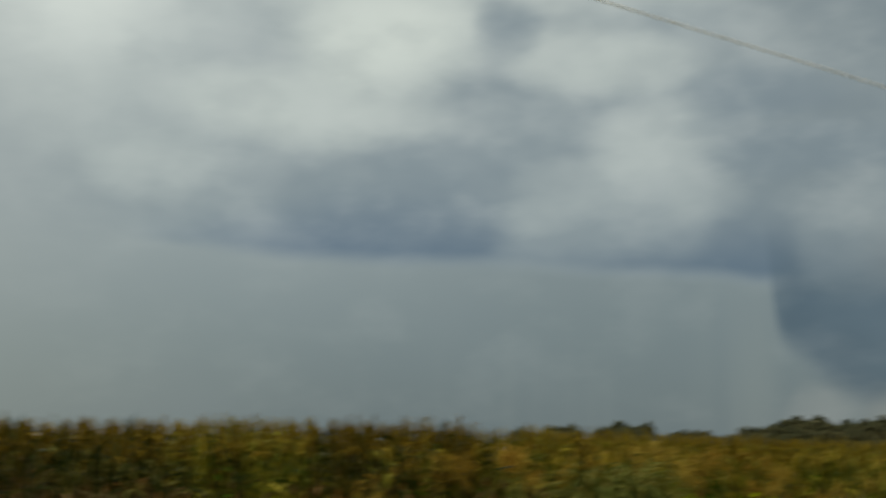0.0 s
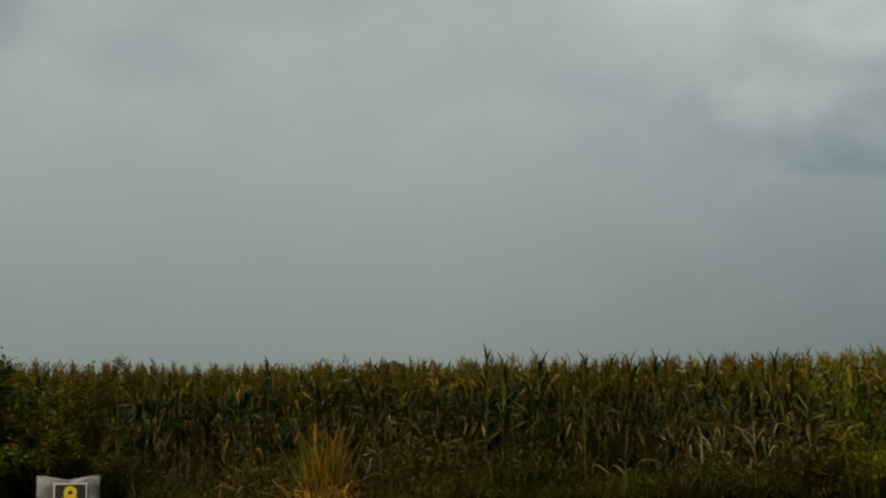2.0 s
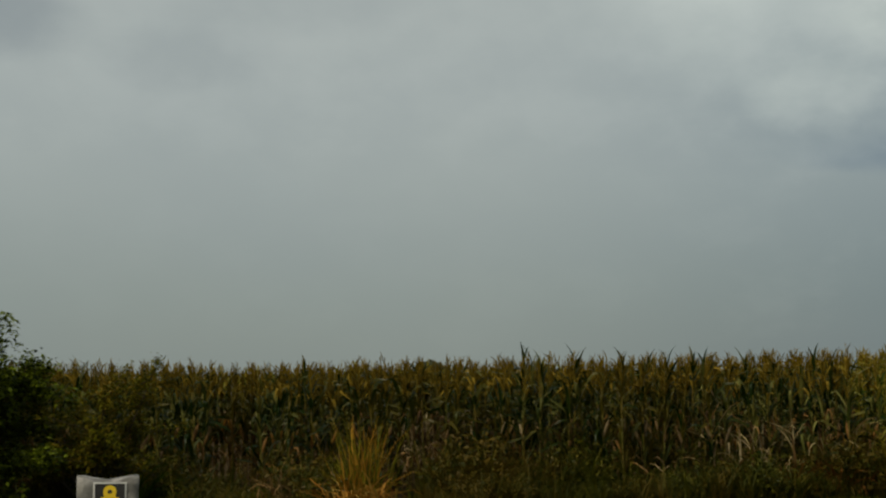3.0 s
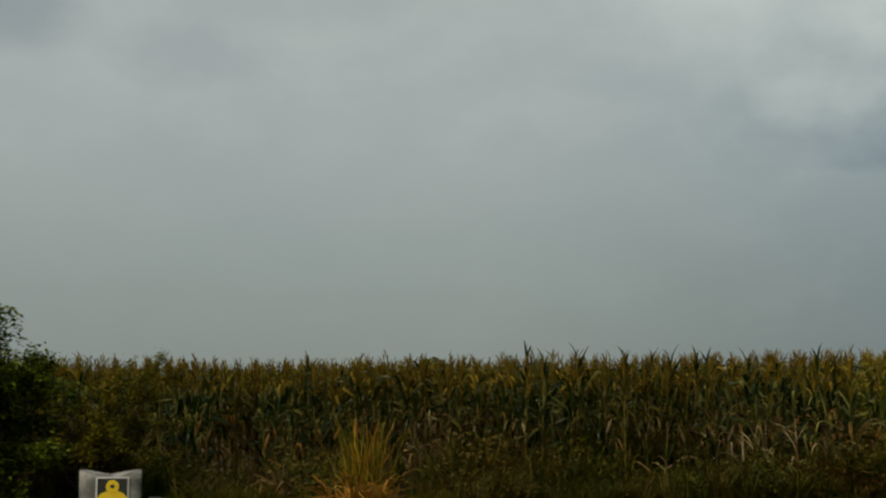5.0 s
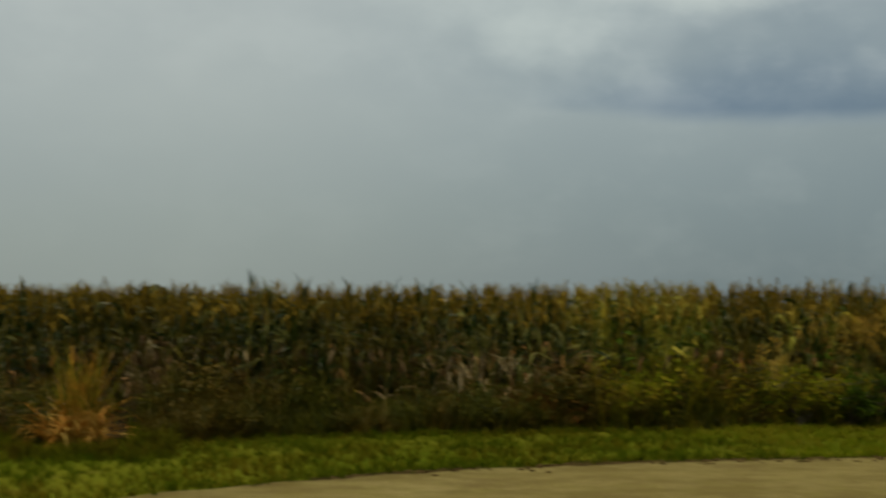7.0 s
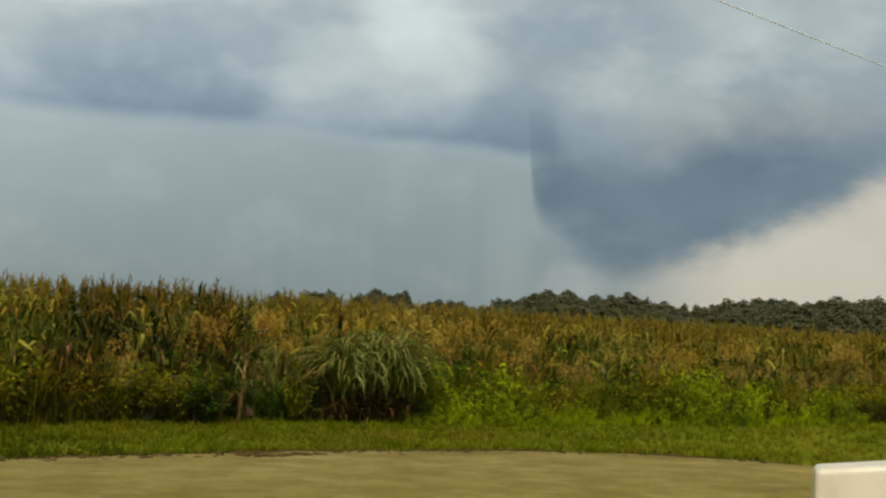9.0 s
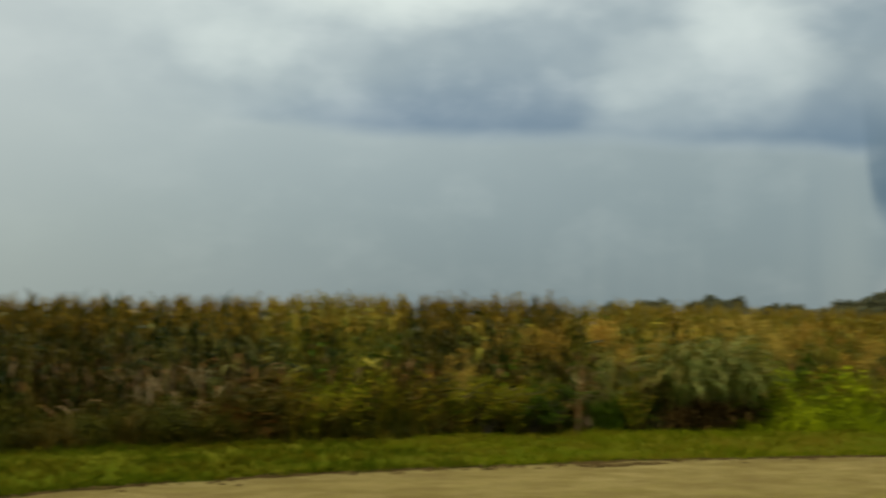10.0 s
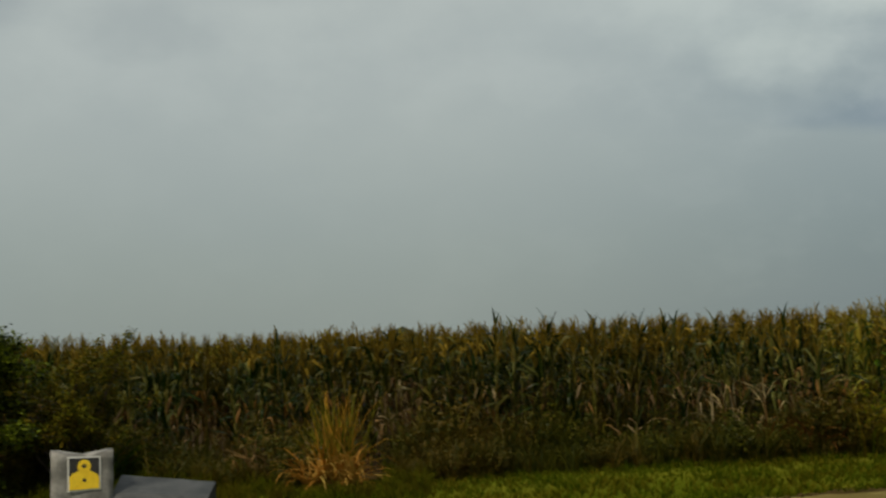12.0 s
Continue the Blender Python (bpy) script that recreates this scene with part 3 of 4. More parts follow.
spots = []
for row in range(1, 9):
    for x in np.arange(-16, 34 + 2 * row, 0.165):
        if (row == 1 and (-6.6 < x < 23.5 or hollow(x))) or (row < 5 and (abs(x - 12.3 - 0.3 * row) < 0.55 or abs(x + 3.0 + 0.08 * row) < 0.42)) or (row < 3 and hollow(x)):
            continue
        xx = x + r.normal(0, 0.04)
        sc = float(corn_height(xx)) * (1 + r.normal(0, 0.022)) * 1.03
        spots.append((pick_variant(xx, r), xx, corn_line(xx) + row * 0.76 + r.normal(0, 0.07), 0, r.uniform(0, 6.28), r.normal(0, 0.05), r.uniform(0, 6.28), sc, 1.0))
for x in np.concatenate([np.arange(-16, -7.5, 0.2), np.arange(27.5, 36, 0.2)]):
    spots.append((int(r.integers(0, 8)), x, corn_line(x) + r.normal(0, 0.08), 0, r.uniform(0, 6.28), r.normal(0, 0.05), r.uniform(0, 6.28), float(corn_height(x)), 1.0))
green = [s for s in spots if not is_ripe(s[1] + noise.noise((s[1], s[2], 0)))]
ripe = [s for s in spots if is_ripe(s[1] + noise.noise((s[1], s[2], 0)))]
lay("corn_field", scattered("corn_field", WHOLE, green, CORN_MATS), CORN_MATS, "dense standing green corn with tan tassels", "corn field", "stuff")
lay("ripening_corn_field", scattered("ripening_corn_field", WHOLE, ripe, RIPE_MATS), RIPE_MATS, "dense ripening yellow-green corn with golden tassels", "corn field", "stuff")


def far_corn(seed):
    r = np.random.default_rng(seed)
    s = Shape()
    tube([(0, 0, 0.9), (0, 0, 1.75), (0, 0, 2.1)], (0.012, 0.008, 0.004), 3, 3, s)
    for k in range(5):
        blade(0.6, 0.09, r.uniform(50, 70), r.uniform(70, 150), r.uniform(0, 6.28), (0, 0, 0.9 + 0.17 * k), 1 if k else 2, 2, 0.2, 0, s)
    for k in range(3):
        blade(0.25, 0.02, r.uniform(35, 70), 40, r.uniform(0, 6.28), (0, 0, 1.75 + 0.05 * k), 3, 2, 0.8, 0, s)
    return s


spots = []
for i in range(6500):
    x, d = r.uniform(-60, 100), 7 + 110 * r.random() ** 1.8
    spots.append((int(r.integers(0, 3)), x, corn_line(x) + d, 0, r.uniform(0, 6.28), 0.03, r.uniform(0, 6.28), 1.0 + r.normal(0, 0.03), 1.0))
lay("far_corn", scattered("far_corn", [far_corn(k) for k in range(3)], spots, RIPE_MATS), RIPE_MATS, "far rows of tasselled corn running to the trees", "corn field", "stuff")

# ---- weeds and grasses before the corn ----
def weed(seed, tall, size, slot=0, count=20):
    """A branching weed with many small leaves."""
    r = np.random.default_rng(seed)
    s = Shape()
    for k in range(6):
        a, up = r.uniform(0, 6.28), radians(r.uniform(55, 85))
        l = tall * r.uniform(0.6, 1.0)
        d = Vector((math.cos(a) * math.cos(up), math.sin(a) * math.cos(up), math.sin(up)))
        tube([(0, 0, 0), d * l * 0.5, d * l + Vector((0, 0, -0.05))], (0.005, 0.004, 0.002), 3, 1, s)
        for i in range(count):
            p = d * l * r.uniform(0.2, 1.02) + Vector(r.normal(0, size * 0.35, 3))
            p.z = max(p.z, 0.02)
            leaf(size * r.uniform(0.7, 1.4), size * 0.5, Matrix.Translation(p) @ turn_to(r.uniform(0, 6.28), r.uniform(-1.2, 0.9), r.uniform(-1.2, 1.2)), slot, s)
    return s


def tuft(seed, tall, n, width=0.012, slot=0, droop=(30, 110), rise=(60, 86), segs=4):
    r = np.random.default_rng(seed)
    s = Shape()
    for k in range(n):
        a = r.uniform(0, 6.28)
        b = (r.normal(0, tall * 0.07), r.normal(0, tall * 0.07), 0)
        blade(tall * r.uniform(0.6, 1.15), width * r.uniform(0.7, 1.3), r.uniform(*rise), r.uniform(*droop), a, b, slot, segs, 0.3, r.uniform(-0.5, 0.5), s)
    return s


def plume_grass(seed):
    """Tall grass with a few long leaves and an open tan panicle."""
    r = np.random.default_rng(seed)
    s = Shape()
    h = 1.7
    tube([(0, 0, 0), (0.02, 0, h * 0.6), (0.06, 0.02, h)], (0.005, 0.004, 0.002), 3, 1, s)
    for k in range(5):
        blade(r.uniform(0.5, 0.8), 0.022, r.uniform(45, 75), r.uniform(60, 140), r.uniform(0, 6.28), (0, 0, 0.3 + 0.22 * k), 1, 4, 0.3, 0, s)
    for k in range(76):
        z = r.uniform(0, 0.42)
        a, up = r.uniform(0, 6.28), radians(r.uniform(25, 70))
        l = 0.05 + (0.42 - z) * 0.38 * r.uniform(0.5, 1.1)
        d = Vector((math.cos(a) * math.cos(up), math.sin(a) * math.cos(up), math.sin(up))) * l
        p = Vector((0.06, 0.02, h - 0.06 + z)) + d
        leaf(r.uniform(0.05, 0.10), 0.024, Matrix.Translation(p) @ turn_to(a, r.uniform(-0.2, 0.9), r.uniform(0, 3)), 0, s)
    return s


def strip(r, x0, x1, front, back, n):
    """Random places along the corn edge, thicker in some stretches than in others."""
    while n > 0:
        x = r.uniform(x0, x1)
        if (-4.3 < x < -0.4 and r.random() < 0.4) or (13.1 < x < 15.5 and front < 0.5):
            n -= 1
            continue
        y = float(weed_line(x)) + r.uniform(front, back)
        if 1.5 * noise.noise((x * 0.9, y * 0.6, n0[0])) + 0.45 > r.random():
            n -= 1
            yield x, y
    n0[0] += 3.7


n0 = [0.0]


def spot(r, k, x, y, sc, lean=0.12, tall=1.0):
    sc *= 1 + 0.45 * noise.noise((x * 0.8, y * 0.8, 9.1))
    return (k, x, y, 0, r.uniform(0, 6.28), abs(r.normal(0, lean)), r.uniform(0, 6.28), sc, tall)


r = np.random.default_rng(21)
shapes = [weed(40 + k, 0.62, 0.058, 0, 24) for k in range(3)] + [tuft(50 + k, 0.62, 26, 0.017, 0, (40, 170), segs=3) for k in range(4)]
spots = [spot(r, int(r.integers(0, 7)), x, y, r.uniform(0.5, 1.0)) for x, y in strip(r, -9, 30, 0.0, 1.0, 1000)]
spots += [spot(r, int(r.integers(0, 7)), x, y, r.uniform(0.8, 1.5)) for x, y in strip(r, -9, 12, 0.7, 2.2, 900)]
spots += [spot(r, int(r.integers(0, 7)), x, y, r.uniform(1.0, 1.7)) for x, y in strip(r, 5.8, 9.2, 0.2, 1.5, 260)]
spots += [spot(r, int(r.integers(0, 7)), x, float(weed_line(x)) + r.uniform(0.1, 0.9), r.uniform(0.55, 0.85)) for x in r.uniform(-0.2, 6.5, 300)]
lay("roadside_weeds", scattered("roadside_weeds", shapes, spots, [M_WEED, M_STALK]), [M_WEED, M_STALK], "tangled dark green and brown weeds along the corn edge", "weeds", "stuff")

shapes = [weed(140 + k, 1.05, 0.085, 0, 26) for k in range(4)] + [tuft(146 + k, 1.0, 26, 0.024, segs=3) for k in range(2)]
spots = [spot(r, int(r.integers(0, 6)), x, y, r.uniform(0.65, 1.1)) for x, y in strip(r, 6.5, 32, 0.1, 1.5, 1080) if not (10.2 < x < 12.9 and y > float(weed_line(x)) + 0.5)]
lay("tall_weeds", scattered("tall_weeds", shapes, spots, [M_TALL_WEED, M_STALK]), [M_TALL_WEED, M_STALK], "waist-high yellow-green and rusty weeds before the corn", "weeds", "stuff")

shapes = [weed(60 + k, 1.0, 0.095, 0, 26) for k in range(4)] + [tuft(66, 0.8, 30, 0.02)]
spots = []
for c in (15.9, 16.7, 17.4, 18.4, 19.2, 19.9, 21.2, 22.4, 23.1, 24.6, 26.0, 27.5):
    tall, deep = r.uniform(0.5, 1.3), r.uniform(-0.7, -0.1)
    for i in range(34):
        x = c + r.normal(0, 0.36)
        y = r.uniform(deep, 0.9)
        spots.append(spot(r, int(r.integers(0, 5)), x, float(weed_line(x)) + y, tall * r.uniform(0.75, 1.1) * (0.45 if y < -0.2 else 0.75 if y < 0.15 else 1.0)))
for i in range(300):
    x = r.uniform(14.8, 28)
    y = -1.3 * r.random() ** 2
    spots.append(spot(r, 4, x, float(weed_line(x)) + y, r.uniform(0.2, 0.5) * (1 + 0.5 * y)))
lay("bright_weeds", scattered("bright_weeds", shapes, spots, [M_LIME, M_STALK]), [M_LIME, M_STALK], "bright yellow-green leafy weeds beside the grass verge", "weeds", "stuff")

shapes = [plume_grass(70 + k) for k in range(5)]
spots = []
for i in range(64):
    c, back = 9.5 + 20 * r.random() ** 1.25, r.uniform(0.4, 1.3)
    size = r.uniform(0.62, 0.93) if 11.5 < c < 18 else r.uniform(0.5, 0.8)
    for j in range(int(r.integers(5, 12))):
        x = c + r.normal(0, 0.22)
        if 11.75 < x < 12.75:
            continue
        spots.append(spot(r, int(r.integers(0, 5)), x, float(weed_line(x)) + back + r.normal(0, 0.15), size * r.uniform(0.9, 1.08), 0.12))
for i in range(16):
    x = 10.9 + r.normal(0, 0.2)
    spots.append(spot(r, int(r.integers(0, 5)), x, float(weed_line(x)) + 0.4 + r.normal(0, 0.1), r.uniform(0.68, 0.78), 0.1))
for i in range(95):
    x = r.uniform(12.7, 16.0)
    spots.append(spot(r, int(r.integers(0, 5)), x, float(weed_line(x)) + r.uniform(0.7, 1.25), r.uniform(0.8, 0.95), 0.12))
lay("plume_grass", scattered("plume_grass", shapes, spots, [M_PLUME, M_REED]), [M_PLUME, M_REED], "tall wild grass with tan seed plumes before the corn", "grass", "stuff")

# mown verge
shapes = [tuft(80 + k, 0.13, 7, 0.011, 0, (20, 110), (35, 85), 2) for k in range(4)]
spots = []
for i in range(15000):
    x = r.uniform(-9, 30)
    a, b = (float(pad_line(x)) if -6 < x < 20 else 6.0), float(weed_line(x)) + 0.4
    y = b - (b - a) * r.random() ** 1.2
    if y > 12.0 or x > 14:
        spots.append(spot(r, int(r.integers(0, 4)), x, y, r.uniform(0.5, 1.1), 0.1))
for x in np.arange(-4, 18, 0.05):
    spots.append(spot(r, int(r.integers(0, 4)), x, float(pad_line(x)) + r.normal(0.1, 0.1), r.uniform(0.7, 1.4), 0.2))
# same tufts on both sides; left of about x = 7.5 they are dimmed
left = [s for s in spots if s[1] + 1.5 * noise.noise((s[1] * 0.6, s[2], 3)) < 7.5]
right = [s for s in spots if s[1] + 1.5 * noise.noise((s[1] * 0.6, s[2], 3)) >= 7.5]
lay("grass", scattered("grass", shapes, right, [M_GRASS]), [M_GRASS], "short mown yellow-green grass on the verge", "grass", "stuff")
lay("verge_grass", scattered("verge_grass", shapes, left, [M_DIM_GRASS]), [M_DIM_GRASS], "short grass around the target block, dimmed copy of the mown grass", "grass", "stuff")

shapes = [tuft(180 + k, 0.34, 16, 0.013, 0, (20, 120), (40, 86)) for k in range(4)]
spots = []
for i in range(900):
    x, y = r.uniform(-4.6, 0.2), 20.3 - 3.4 * r.random() ** 1.3
    if abs(x + 1.1) < 0.65 and y > 17.9:
        continue
    spots.append(spot(r, int(r.integers(0, 4)), x, y, r.uniform(0.5, 1.25) * (0.6 + 0.14 * (y - 17)), 0.15))
lay("olive_grass", scattered("olive_grass", shapes, spots, [M_OLIVE_GRASS]), [M_OLIVE_GRASS], "uncut olive-green grass between target block and corn", "grass", "stuff")

# crumbs of dark soil along the edge of the gravel
def clod(seed):
    bm = bmesh.new()
    bmesh.ops.create_icosphere(bm, subdivisions=1, radius=0.05)
    s = Shape().add([v.co * (1 + 0.5 * noise.noise(v.co * 17 + Vector((seed, 0, 0)))) for v in bm.verts], [tuple(v.index for v in f.verts) for f in bm.faces])
    bm.free()
    s.v = [(x * 1.5, y, max(z * 0.6 + 0.015, 0)) for x, y, z in s.v]
    return s


spots = []
for i in range(420):
    x = r.uniform(2.5, 17.0) if i % 3 else r.choice([6.4, 8.3, 9.3, 9.9, 10.8]) + r.normal(0, 0.4)
    if noise.noise((x * 1.1, 3.3, 0)) > r.uniform(-0.25, 0.35):
        spots.append((int(r.integers(0, 3)), x, float(pad_line(x)) - abs(r.normal(0, 0.22)) + 0.08, 0.012, r.uniform(0, 6.28), 0, 0, r.uniform(0.3, 1.1), 0.6))
for i in range(60):
    x = r.choice([9.2, 9.6, 10.0]) + r.normal(0, 0.14)
    spots.append((int(r.integers(0, 3)), x, float(pad_line(x)) - 0.45 + r.normal(0, 0.07), 0.012, r.uniform(0, 6.28), 0, 0, r.uniform(0.6, 1.3), 0.6))
lay("soil_crumbs", scattered("soil_crumbs", [clod(k) for k in range(3)], spots, [M_CLOD]), [M_CLOD], "dark crumbs of soil scattered on the gravel edge", "soil", "stuff")


def worn_edge():
    """Bare trodden earth showing between the grass and the gravel, wider in places."""
    s, xs = Shape(), np.linspace(1.5, 17.2, 160)
    v = []
    for x in xs:
        w = max(0.02, 0.14 + 0.30 * noise.noise((x * 0.9, 8.0, 0)) + 0.10 * noise.noise((x * 4.5, 8.0, 0)))
        y = float(pad_line(x)) + 0.12 + 0.14 * noise.noise((x * 1.3, 0, 4))
        v += [(x, y - w, 0.021), (x, y + w * 0.6, 0.021)]
    return s.add(v, [(2 * i, 2 * i + 2, 2 * i + 3, 2 * i + 1) for i in range(len(xs) - 1)])


lay("worn_edge", worn_edge(), [M_CLOD], "bare dark earth between mown grass and gravel", "soil", "structure")

# dead rust-brown leaves fallen at the foot of the driest corn
M_RUST = leafy("rusty_dead_leaf", (0.120, 0.045, 0.010), (0.260, 0.110, 0.030), (0.190, 0.090, 0.020), 2.0, 0.8, 0.2, spec=0.03)
spots = []
for i in range(150):
    x = 5.0 + r.normal(0, 0.75) if i < 110 else -1.8 + r.normal(0, 0.35)
    spots.append(spot(r, int(r.integers(0, 3)), x, corn_line(x) + r.uniform(-0.45, 0.3), r.uniform(0.6, 1.1), 0.2))
lay("dead_leaves", scattered("dead_leaves", [tuft(240 + k, 0.75, 12, 0.03, 0, (60, 180), (45, 85)) for k in range(3)], spots, [M_RUST]), [M_RUST], "rust-brown dead leaves hanging at the foot of dry corn", "leaves", "stuff")

# ---- single clumps ----
def clump(name, tufts, mat, label):
    """A grass clump made of several tufts that grow side by side."""
    root = new(name)
    for sh, at in tufts:
        ob = part("tuft", sh.mesh("tuft", [mat]), root)
        ob.matrix_basis = Matrix.Translation(at)
    return tagged(root, label, "grass clump")


tufts = []
for k in range(4):
    tufts.append((tuft(90 + k, 1.22 + 0.1 * (k % 2), 26, 0.024, 0, (10, 60), (74, 89)), (0.06 * (k - 1.5), 0.06 * (k % 2), 0.0)))
    tufts.append((tuft(95 + k, 0.95, 16, 0.026, 0, (60, 170), (66, 86)), (0.08 * (k - 1.5), -0.08, 0)))
root = clump("grass_clump", tufts, M_YELLOW, "yellowing clump of tall grass with orange dry base")
for k in range(5):
    part("tuft", tuft(193 + k, 0.74, 34, 0.032, 0, (90, 200), (30, 80)).mesh("tuft", [M_ORANGE]), root, "dry orange outer leaves").location = (0.13 * (k - 2) - 0.04, -0.36 - 0.06 * (k % 2), 0)
for k in range(3):
    part("tuft", tuft(203 + k, 0.95, 14, 0.036, 0, (120, 190), (50, 80)).mesh("tuft", [M_DRY]), root, "brown broken leaves hanging over").location = (-0.55 - 0.28 * k, 0.15, 0)
root.matrix_basis = pose(-1.05, 19.35, 0)


def cane(seed, tall):
    """Canes whose long leaves spring from their upper half and hang over in a fountain."""
    r = np.random.default_rng(seed)
    s, dead = Shape(), Shape()
    for k in range(6):
        a, lean = r.uniform(0, 6.28), r.uniform(0.02, 0.2)
        foot = Vector((r.normal(0, 0.1), r.normal(0, 0.1), 0))
        top = foot + Vector((math.cos(a) * lean, math.sin(a) * lean, 1)) * tall * r.uniform(0.6, 0.85)
        tube([foot, foot.lerp(top, 0.5), top], (0.012, 0.010, 0.005), 4, 0, dead)
        for i in range(15):
            p = foot.lerp(top, r.uniform(0.45, 1.0))
            blade(r.uniform(0.85, 1.45), r.uniform(0.030, 0.055), r.uniform(55, 84), r.uniform(150, 190), r.uniform(0, 6.28), p, 0, 8, 0.3, r.uniform(-0.3, 0.3), s)
        for i in range(5):
            p = foot.lerp(top, r.uniform(0.05, 0.45))
            blade(r.uniform(0.3, 0.55), 0.035, r.uniform(10, 60), r.uniform(100, 170), r.uniform(0, 6.28), p, 0, 5, 0.4, r.uniform(-1, 1), dead)
    return s, dead


root = new("reed_clump")
for k in range(7):
    live, dead = cane(100 + k, 1.25 + 0.14 * (k % 3) - 0.10 * abs(k - 3) / 3)
    for sh, mat, text in ((live, M_REED, "arching pale grey-green leaves"), (dead, M_HUSK, "dark brown dead lower leaves")):
        part("tuft", sh.mesh("tuft", [mat]), root, text).location = (0.25 * (k - 3), 0.18 * (k % 2), 0)
tagged(root, "large arching clump of grey-green reed-like grass with brown base", "grass clump").matrix_basis = pose(14.3, 21.95, 0)

tufts = [(tuft(120 + k, 0.95, 22, 0.04, 0, (60, 170), (45, 85)), (0.12 * (k - 1), 0, 0)) for k in range(3)]
for x, sc in ((-4.1, 1.0), (8.9, 1.05), (13.0, 1.1), (12.5, 0.9), (15.3, 1.0), (20.6, 1.0)):
    clump("grass_clump", tufts, M_DEEP_WEED, "deep green clump of broad-bladed grass at the corn edge").matrix_basis = pose(x, float(weed_line(x)) + 0.55, 0, 0, 0, 40 * x) @ Matrix.Diagonal((sc, sc, sc, 1))


def tall_weed(seed):
    root = new("tall_weed")
    s = weed(seed, 1.55, 0.13)
    stems, leaves = Shape(), Shape()
    for f, m in zip(s.f, s.m):
        (stems if m else leaves).add([s.v[i] for i in f], [tuple(range(len(f)))])
    part("stem", stems.mesh("stem", [M_STALK]), root)
    part("foliage", leaves.mesh("foliage", [M_DEEP_WEED]), root)
    return tagged(root, "tall dark green weed standing before the corn", "weed")


# the pair at 12.05 and 12.5 is added to darken the corn gap
for k, (x, back) in enumerate(((10.4, 0.5), (10.6, 0.5), (16.4, 0.5), (21.0, 0.5), (15.4, 0.5), (18.85, 0.5), (20.5, 0.5), (25.3, 0.5), (12.05, 1.1), (12.5, 1.3), (7.1, 0.6), (7.7, 0.9))):
    tall_weed(300 + k).matrix_basis = pose(x, float(weed_line(x)) + back, 0)


def dead_stalk(seed):
    """A broken, bleached corn stalk wrapped in hanging dry leaves."""
    r = np.random.default_rng(seed)
    root = new("dead_stalk")
    part("stalk", tube([(0, 0, 0), (0.03, 0, 0.5), (0.10, 0.02, 0.95)], (0.03, 0.026, 0.012), 6).mesh("stalk", [M_DRY_OWN]), root)
    for k in range(9):
        part("leaf", blade(r.uniform(0.45, 0.9), 0.026, r.uniform(30, 85), r.uniform(60, 190), r.uniform(0, 6.28), (0.05, 0, 0.25 + 0.085 * k), 0, 6, 0.4, r.uniform(-1, 1)).mesh("leaf", [M_STRAW]), root)
    return tagged(root, "bleached broken corn stalk with hanging dry leaves", "corn")


M_STRAW = leafy("bleached_straw", (0.300, 0.225, 0.090), (0.560, 0.470, 0.250), (0.280, 0.150, 0.050), 3.0, 0.7, 0.2)
for k, (x, dy) in enumerate(((11.7, 0.15), (4.35, 0.95), (4.75, 1.0), (5.2, 0.9), (5.0, 1.3), (11.9, 0.5), (3.95, 1.05), (5.65, 0.85), (4.55, 0.8), (6.05, 0.9))):
    dead_stalk(320 + k).matrix_basis = pose(x, float(weed_line(x)) + dy, 0, 0, 0, 70 * k)


def shrub(name, seed, tall, wide, n, size, mats, label):
    """A shrub with forking limbs and loose leaves."""
    r = np.random.default_rng(seed)
    root = new(name)
    crown, wood = Shape(), Shape()
    tips = []
    for k in range(14):
        a = r.uniform(0, 6.28)
        reach = wide * r.uniform(0.25, 0.5)
        top = Vector((math.cos(a) * reach, math.sin(a) * reach, tall * r.uniform(0.35, 0.95)))
        mid = top * 0.5 + Vector((r.normal(0, 0.1), r.normal(0, 0.1), 0.1))
        tube([(0, 0, 0), mid, top], (0.015 * tall, 0.009 * tall, 0.004), 5, 0, wood)
        for j in range(9):
            p = mid.lerp(top, r.uniform(0.0, 1.0))
            q = p + Vector((r.normal(0, wide * 0.13), r.normal(0, wide * 0.13), r.normal(0.02, tall * 0.07)))
            tube([p, q], (0.010, 0.003), 3, 0, wood)
            tips.append((p, q))
    for i in range(n):
        p, q = tips[int(r.integers(0, len(tips)))]
        c = p.lerp(q, r.uniform(0.2, 1.15)) + Vector(r.normal(0, size * 0.9, 3))
        if c.z < 0.05:
            c.z = 0.05 + r.random() * 0.3
        leaf(size * r.uniform(0.7, 1.4), size * 0.55, Matrix.Translation(c) @ turn_to(r.uniform(0, 6.28), r.uniform(-0.7, 0.6), r.uniform(-0.7, 0.7)), 0, crown)
    part("trunk", wood.mesh("trunk", [M_BARK]), root)
    part("foliage", crown.mesh("foliage", mats), root)
    return tagged(root, label, "bush")


shrub("bush", 3, 2.4, 2.5, 26000, 0.075, [M_BUSH], "dense leafy green bush at the corn edge").matrix_basis = pose(-5.85, 18.6, 0)
shrub("bush", 4, 2.0, 2.3, 17000, 0.055, [M_OLIVE], "brownish-green bush grown into the corn").matrix_basis = pose(-4.6, 19.7, 0)


